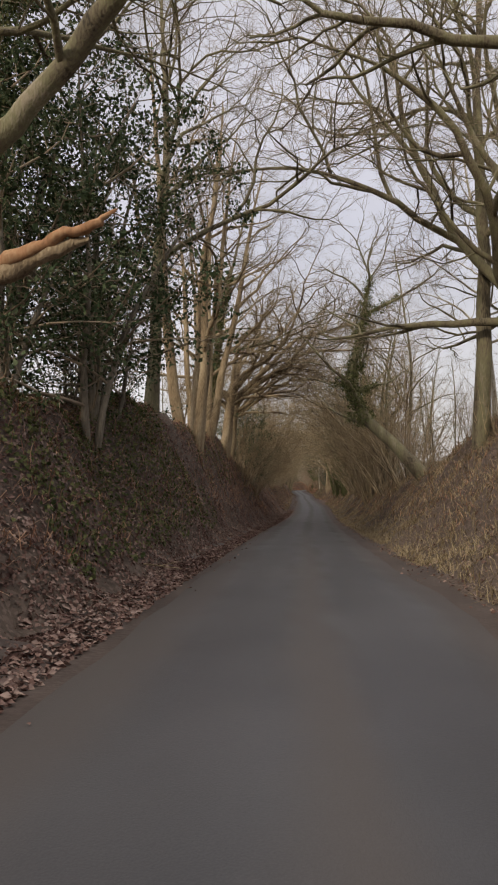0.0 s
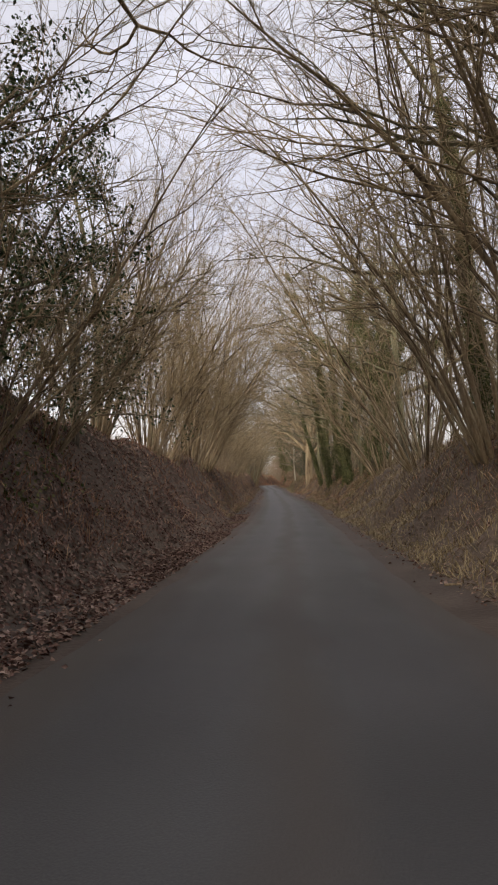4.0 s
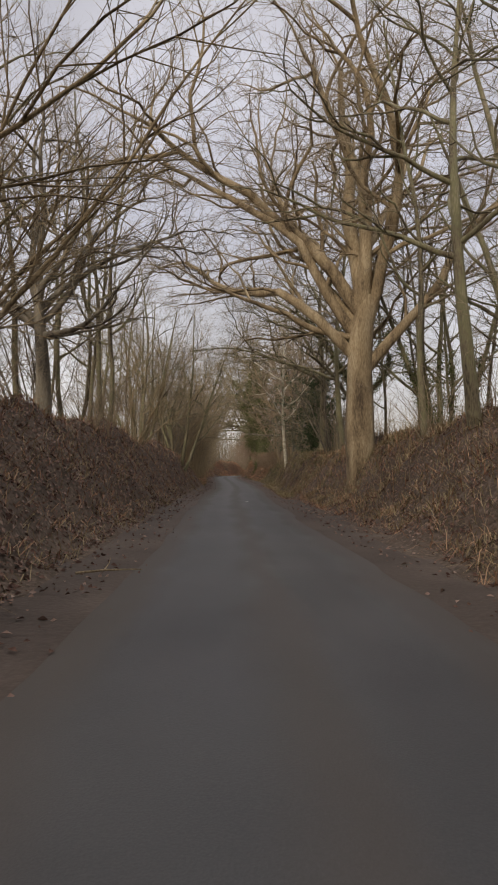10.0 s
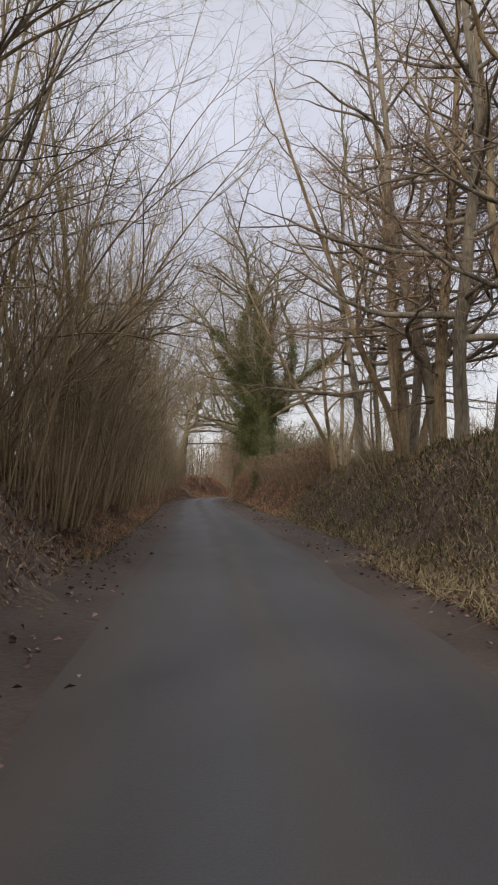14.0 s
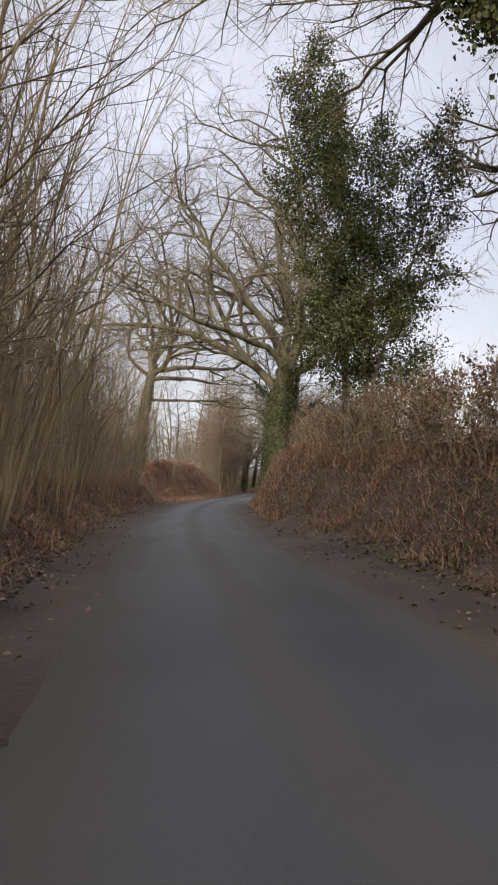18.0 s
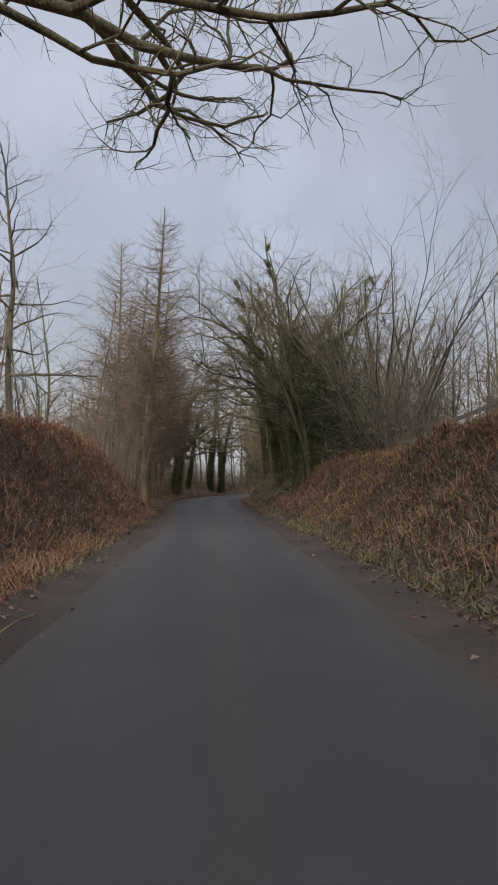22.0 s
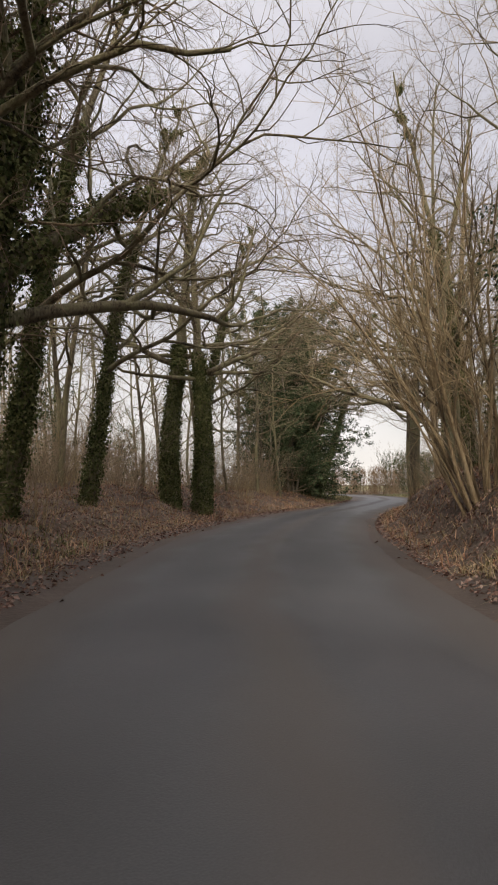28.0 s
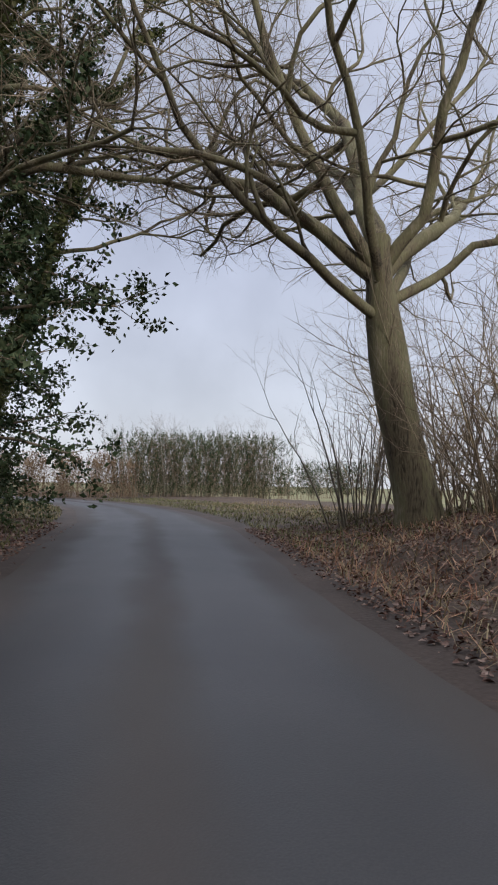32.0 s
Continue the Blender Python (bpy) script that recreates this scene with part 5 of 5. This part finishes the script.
# ---- post and rail fence above the bank ----
def fence():
    root = tagged(new("rail_fence"), "weathered post and rail fence above the bank", "fence")
    spots = [ground_at(s0, table(ROAD_W, s0) + 3.6) for s0 in np.arange(186, 201, 2.2)]
    for p in spots:
        piece("post", [((0.11, 0.11, 1.3), (p[0], p[1], p[2] + 0.5))], M_WOOD, root)
    for a, c in zip(spots[:-1], spots[1:]):
        for h in (0.55, 0.95):
            d = Vector(c - a)
            bm = bmesh.new()
            box(bm, (d.length + 0.1, 0.035, 0.09), (0, 0, 0))
            me = bpy.data.meshes.new("rail")
            bm.to_mesh(me)
            bm.free()
            me.materials.append(M_WOOD)
            ob = part("rail", me, root)
            ob.matrix_basis = Matrix.Translation(Vector((a + c) / 2) + Vector((0, 0, h))) @ d.to_track_quat("X", "Z").to_matrix().to_4x4()


fence()

# ---- woods and trees behind the banks ----
def scatter(kinds, s_from, s_to, u_from, u_to, count, seed, size=(0.8, 1.15), group=""):
    rng = np.random.default_rng(seed)
    for i in range(count):
        s0 = s_from + (s_to - s_from) * (i + rng.uniform(0, 1)) / count
        plant(kinds[int(rng.integers(len(kinds)))], s0, rng.uniform(u_from, u_to), rng.uniform(0, 360), rng.uniform(*size), group=group)


scatter(["slim_b", "slim"], 0, 58, -16, -7.5, 10, 201)
scatter(["slim_b", "slim"], -4, 60, 8.5, 18, 14, 202)
scatter(["slim_b", "slim"], 56, 108, 6.0, 15, 40, 203)
scatter(["slim", "slim_b"], 204, 268, -30, -8, 46, 204, (0.9, 1.4), group="woodland trees")
scatter(["slim", "slim_b"], 236, 272, -28, -6.5, 26, 214, (0.9, 1.3), group="woodland trees")
scatter(["holly_b", "thorn"], 215, 266, -24, -8, 14, 215, (0.7, 1.1))
scatter(["slim", "slim_b", "holly_b"], 204, 252, 8.5, 20, 16, 205)
scatter(["slim_b", "slim", "hazel_up"], 112, 140, -11, -5.4, 16, 222, (0.85, 1.15))
scatter(["slim_b", "wood_multi"], 76, 106, 6.0, 11, 10, 218, (0.7, 0.95))
scatter(["slim_b", "hazel_up", "slim"], 72, 106, -10, -5.2, 18, 219, (0.85, 1.15))
scatter(["slim_b", "slim", "wood_multi"], 212, 240, 7.5, 16, 20, 220, (0.75, 1.05))
scatter(["thorn", "thorn_b", "holly_b"], 212, 240, 5.5, 14, 22, 221, (0.8, 1.5))
scatter(["thorn", "thorn_b"], 2, 60, 4.2, 6.5, 14, 206, (0.5, 0.9))
scatter(["thorn", "thorn_b"], 60, 122, 4.3, 6.0, 16, 207, (0.5, 0.9))
scatter(["thorn_b", "thorn"], 44, 122, -6.0, -4.3, 16, 208, (0.4, 0.8))
scatter(["thorn_b", "thorn"], 200, 262, 3.9, 6.0, 16, 209, (0.45, 0.85))
scatter(["thorn_b"], 206, 262, -8.0, -4.6, 16, 210, (0.35, 0.6))
scatter(["thorn", "thorn_b"], 206, 266, -24, -12, 22, 216, (1.3, 2.0))
scatter(["thorn", "thorn_b"], 226, 272, -10.5, -5.6, 44, 217, (0.7, 1.25))


def far_wood():
    """The wood seen between the nearer trees, far too many stems to count."""
    rng = np.random.default_rng(401)
    s0 = np.r_[rng.uniform(196, 272, 210), rng.uniform(196, 262, 130)]
    u0 = np.r_[rng.uniform(-62, -22, 210), rng.uniform(12, 45, 130)]
    n = len(s0)
    base = ground_at(s0, u0) - [0, 0, 0.3]
    stems = sprout(rng, base, np.c_[rng.normal(size=(n, 2)) * 0.06, np.ones(n)], rng.uniform(7, 13, n), rng.uniform(0.08, 0.16, n), 6, 0.06, 0.02, 0.15)
    fine = grow(rng, stems, (dict(per_m=2.6, ends=2, angle=48, ratio=0.3, shrink=0.5, lo=0.1, least=0.8, most=3.2, thick=0.013, segs=3, wig=0.16, up=0.03),
                             dict(per_m=2.6, ends=1, angle=45, ratio=0.5, lo=0.1, least=0.5, most=1.6, thick=0.014, segs=1, wig=0.1)))
    m = 3400
    foot = np.repeat(ground_at(rng.uniform(198, 276, m), np.where(rng.random(m) < 0.7, rng.uniform(-58, -11, m), rng.uniform(7, 40, m))) - [0, 0, 0.1], 4, 0) + np.c_[rng.normal(size=(4 * m, 2)) * 0.4, np.zeros(4 * m)]
    brush = sprout(rng, foot, np.c_[rng.normal(size=(4 * m, 2)) * 0.35, np.ones(4 * m)], rng.uniform(1.2, 4.2, 4 * m), np.full(4 * m, 0.025), 2, 0.2, 0.0, 0.2)
    root = tagged(new("far_wood"), "bare winter woodland seen between the nearer trees", "woodland", kind="stuff")
    loose(part("stem_tangle", mesh_of("stem_tangle", *rods(*stems, 6), M_BARK_GREY), root))
    loose(part("twig_tangle", mesh_of("twig_tangle", *rods_of(fine[1:], (3, 3)), M_TWIG), root))
    loose(part("undergrowth", mesh_of("undergrowth", *rods(*brush, 3), M_TWIG_RED), root))


far_wood()


# ---- fallen leaves, dead grass, bracken and ivy on the banks ----
def bank_points(rng, s_from, s_to, side, u_from, u_to, per_m2, patch=0.0):
    n = int((s_to - s_from) * (u_to - u_from) * per_m2)
    s0, a = rng.uniform(s_from, s_to, n), rng.uniform(u_from, u_to, n)
    if patch:
        keep = wobble(s0, a * 1.7 + side, 0.9) + 0.5 * wobble(s0, a, 2.7) > patch - rng.uniform(0, 0.5, n)
        s0, a = s0[keep], a[keep]
    u = side * (table(ROAD_W, s0) + a)
    p = ground_at(s0, u)
    e = 0.08
    du, ds = land(s0, u + e) - land(s0, u - e), land(s0 + e, u) - land(s0 - e, u)
    i = np.clip(((s0 + 45) / 0.5).astype(int), 0, len(LINE) - 1)
    nor = -RIGHT[i] * (du / (2 * e))[:, None] - TAN[i] * (ds / (2 * e))[:, None]
    nor = np.c_[nor, np.ones(len(s0))]
    return p, nor / np.linalg.norm(nor, axis=1)[:, None]


def litter(name, label, mat, rows, size, seed, lift=0.02, narrow=0.6):
    rng = np.random.default_rng(seed)
    P, N = zip(*[bank_points(rng, *r) for r in rows])
    P, N = np.concatenate(P), np.concatenate(N)
    P = P + N * (lift * rng.uniform(0.4, 1.6, len(P)))[:, None]
    me = mesh_of(name, *leaves(P, size, rng, N, 0.35, narrow), mat, False)
    return tagged(new(name, me), label, "ground cover", kind="stuff")


def tufts(name, label, mat, rows, height, seed, lean=0.6, width=0.01):
    rng = np.random.default_rng(seed)
    P = np.concatenate([bank_points(rng, *r)[0] for r in rows])
    me = mesh_of(name, *blades(P, height, rng, lean, width), mat, False)
    return tagged(new(name, me), label, "ground cover", kind="stuff")


litter("fallen_leaves", "brown fallen leaves on the steep bank", M_LITTER, [(-6, 50, -1, 0.0, 1.6, 620), (-6, 50, -1, 1.6, 4.0, 430, -0.7), (-6, 50, -1, 4.0, 6.5, 150), (50, 60, -1, 0.1, 3.6, 280), (-6, 60, 1, 0.2, 4.0, 45)], 0.068, 301)
litter("fallen_leaves", "brown fallen leaves on both banks", M_LITTER, [(60, 128, -1, 0.8, 3.9, 270), (60, 84, 1, 0.5, 3.6, 170), (84, 128, 1, 0.9, 3.9, 170), (106, 126, 1, 0.35, 1.4, 150), (60, 128, -1, 0.1, 0.8, 25), (60, 128, 1, 0.1, 0.8, 20)], 0.068, 302)
litter("fallen_leaves", "leaf litter along the hedgerow foot", M_LITTER, [(128, 205, -1, 0.6, 2.8, 160), (128, 168, 1, 1.1, 3.2, 90), (168, 205, 1, 0.4, 3.0, 90), (128, 205, -1, 0.1, 0.6, 20), (128, 205, 1, 0.1, 0.9, 14)], 0.068, 303)
litter("fallen_leaves", "leaf litter under the woodland trees", M_LITTER, [(205, 276, -1, 0.1, 5.0, 160), (205, 274, 1, 0.1, 4.0, 190)], 0.068, 304)
litter("scattered_leaves", "scattered leaves along the edge of the asphalt", M_LITTER, [(-4, 276, -1, -0.35, 0.3, 3.2), (-4, 276, 1, -0.25, 0.4, 2.0), (-4, 276, -1, -1.6, 0, 0.1)], 0.07, 305, 0.035)
litter("ground_ivy", "dark green ivy covering the bank", M_IVY, [(-4, 46, -1, 1.6, 4.4, 90, 0.25), (7, 19, -1, 1.0, 4.6, 330, -0.1), (60, 84, 1, 1.2, 4.2, 150, 0.1), (200, 236, 1, 0.8, 3.6, 120, 0.15), (142, 178, 1, 0.9, 2.6, 70, 0.2)], 0.07, 306, 0.05, 0.85)
tufts("dry_grass", "matted pale dead grass and stems on the bank", M_STRAW, [(-4, 60, 1, 0.4, 4.4, 200), (84, 107, 1, 1.1, 3.8, 250), (107, 125, 1, 0.45, 3.4, 330), (125, 138, 1, 1.1, 3.8, 250), (174, 200, 1, 0.5, 3.2, 300), (176, 206, -1, 0.8, 3.0, 60), (206, 236, 1, 0.4, 3.0, 280), (236, 268, 1, 0.3, 2.6, 45), (208, 268, -1, 0.5, 5.0, 45), (100, 140, -1, 0.7, 3.4, 60), (56, 100, -1, 0.8, 3.8, 70), (196, 208, 1, 0.4, 3.4, 120), (60, 84, 1, 0.5, 3.6, 220), (138, 166, 1, 1.2, 3.4, 150), (166, 178, 1, 0.5, 3.0, 200), (126, 180, -1, 0.7, 2.4, 90)], 0.34, 311, 1.1, 0.0055)
tufts("bracken", "collapsed russet bracken and dead stems", M_BRACKEN, [(184, 206, -1, 0.6, 4.4, 400), (184, 207, 1, 0.9, 4.6, 380), (-4, 46, -1, 1.1, 4.2, 120, -0.1), (46, 128, -1, 1.0, 4.0, 45), (226, 270, 1, 0.3, 3.2, 40), (206, 270, -1, 0.6, 6.0, 40), (138, 166, 1, 1.3, 3.6, 320), (166, 178, 1, 0.6, 3.0, 320), (126, 180, -1, 0.8, 2.8, 170), (8, 50, 1, 1.5, 4.4, 50), (60, 110, 1, 0.9, 3.6, 70)], 0.40, 312, 1.3, 0.0055)
tufts("green_grass", "tufts of green winter grass on the bank", M_GRASS, [(96, 118, 1, 1.3, 3.2, 60, 0.1), (107, 122, 1, 0.5, 2.4, 90, 0.0), (118, 140, 1, 1.2, 3.4, 190, 0.0), (176, 200, 1, 0.5, 2.6, 180, 0.0), (126, 150, -1, 0.6, 2.0, 30, 0.1), (188, 203, -1, 0.4, 1.4, 60), (206, 240, -1, 0.8, 3.6, 50, 0.1), (268, 300, 1, 0.4, 6.0, 60), (268, 300, -1, 0.4, 3.0, 60)], 0.2, 313, 0.7)
tufts("verge_grass", "pale frosted grass verge by the field", M_STRAW, [(262, 292, 1, 2.5, 9.0, 40), (276, 300, -1, 0.4, 3.0, 30)], 0.18, 314, 0.7)


# ---- small things on the lane ----
def scrap(x, y, size, turn, seed):
    """A crumpled scrap of pale litter lying on the asphalt."""
    rng = np.random.default_rng(seed)
    g = np.linspace(-1, 1, 7)
    X, Y = np.meshgrid(g, g * 0.6, indexing="ij")
    Z = np.abs(rng.normal(size=X.shape)) * 0.16
    V = np.stack([X + rng.normal(size=X.shape) * 0.07, Y + rng.normal(size=X.shape) * 0.07, Z], -1).reshape(-1, 3) * size / 2
    i = (np.arange(6)[:, None] * 7 + np.arange(6)[None]).ravel()
    ob = new("litter_scrap", mesh_of("litter_scrap", V, np.stack([i, i + 1, i + 8, i + 7], -1), M_PAPER, False))
    ob.matrix_basis = pose(x, y, float(table(ROAD_Z, near_lane(x, y)[0])) + 0.075, 0, 0, turn)
    tagged(ob, "crumpled scrap of white litter on the asphalt", "litter")


M_PAPER = material("scuffed_paper", [(0.45, 0.44, 0.42), (0.62, 0.61, 0.58), (0.7, 0.69, 0.66)], 8, 60, 0.7, 0.2, 0)
scrap(0.38, 103.45, 0.13, 20, 1)


def stick(x, y, length, turn, seed):
    """A fallen stick with a side shoot."""
    rng = np.random.default_rng(seed)
    z = float(land(*near_lane(x, y)))
    p = limb_path(rng, (0, 0, 0.0), (1, 0, 0.02), length, 0.016, 0.005, 7, 0.14, 0.0)
    p[0][:, 2] = 0.03 + np.abs(p[0][:, 2]) * 0.4
    q = limb_path(rng, p[0][3], (0.8, 0.6, 0.1), length * 0.35, 0.008, 0.003, 3, 0.15, 0.0)
    ob = new("fallen_stick", mesh_of("fallen_stick", *tubes([p, q], 6), M_BARK_WARM))
    ob.matrix_basis = pose(x, y, z + 0.03, 0, 0, turn)
    tagged(ob, "fallen stick lying at the foot of the bank", "stick", group="fallen sticks")


rng = np.random.default_rng(77)
for i in range(46):
    s0, side = rng.uniform(0, 262), (-1 if i % 3 else 1)
    x, y = on_lane(s0, side * (table(ROAD_W, s0) + rng.uniform(-0.05, 1.3)))
    stick(float(x), float(y), rng.uniform(0.4, 1.3), rng.uniform(0, 360), 500 + i)


def roots(s0, seed):
    """Bare roots that creep down the bank from the old beech."""
    rng = np.random.default_rng(seed)
    for k in range(5):
        a = np.linspace(3.4, 0.9 + rng.uniform(0, 1.2), 14)
        sw = s0 + np.cumsum(rng.normal(size=14) * 0.12) + (k - 2) * 0.5
        pts = ground_at(sw, -(table(ROAD_W, sw) + a)) + np.array([0, 0, 0.02])
        ob = new("root", mesh_of("root", *tubes([(pts, np.linspace(0.085, 0.015, 14))], 7), M_BARK))
        tagged(ob, "bare tree root creeping down the leafy bank", "root", group="roots on the bank")


roots(22.4, 61)
roots(27.0, 62)


def bramble(x, y, seed):
    """Arching pale bramble stems."""
    rng = np.random.default_rng(seed)
    root = tagged(new("bramble"), "arching pale bramble stems on the bank", "shrub")
    z = float(land(*near_lane(x, y)))
    for k in range(9):
        p = limb_path(rng, (rng.normal() * 0.2, rng.normal() * 0.2, -0.1), (rng.normal() * 0.6, rng.normal() * 0.6, 1), rng.uniform(1.2, 2.4), 0.009, 0.004, 10, 0.1, -0.13)
        part("stem", mesh_of("stem", *tubes([p], 5), M_TWIG), root)
    root.matrix_basis = pose(x, y, z, 0, 0, rng.uniform(0, 360))


for i in range(9):
    s0 = 203 + i * 2.7
    x, y = on_lane(s0, table(ROAD_W, s0) + 1.5 + 0.5 * (i % 3))
    bramble(float(x), float(y), 600 + i)
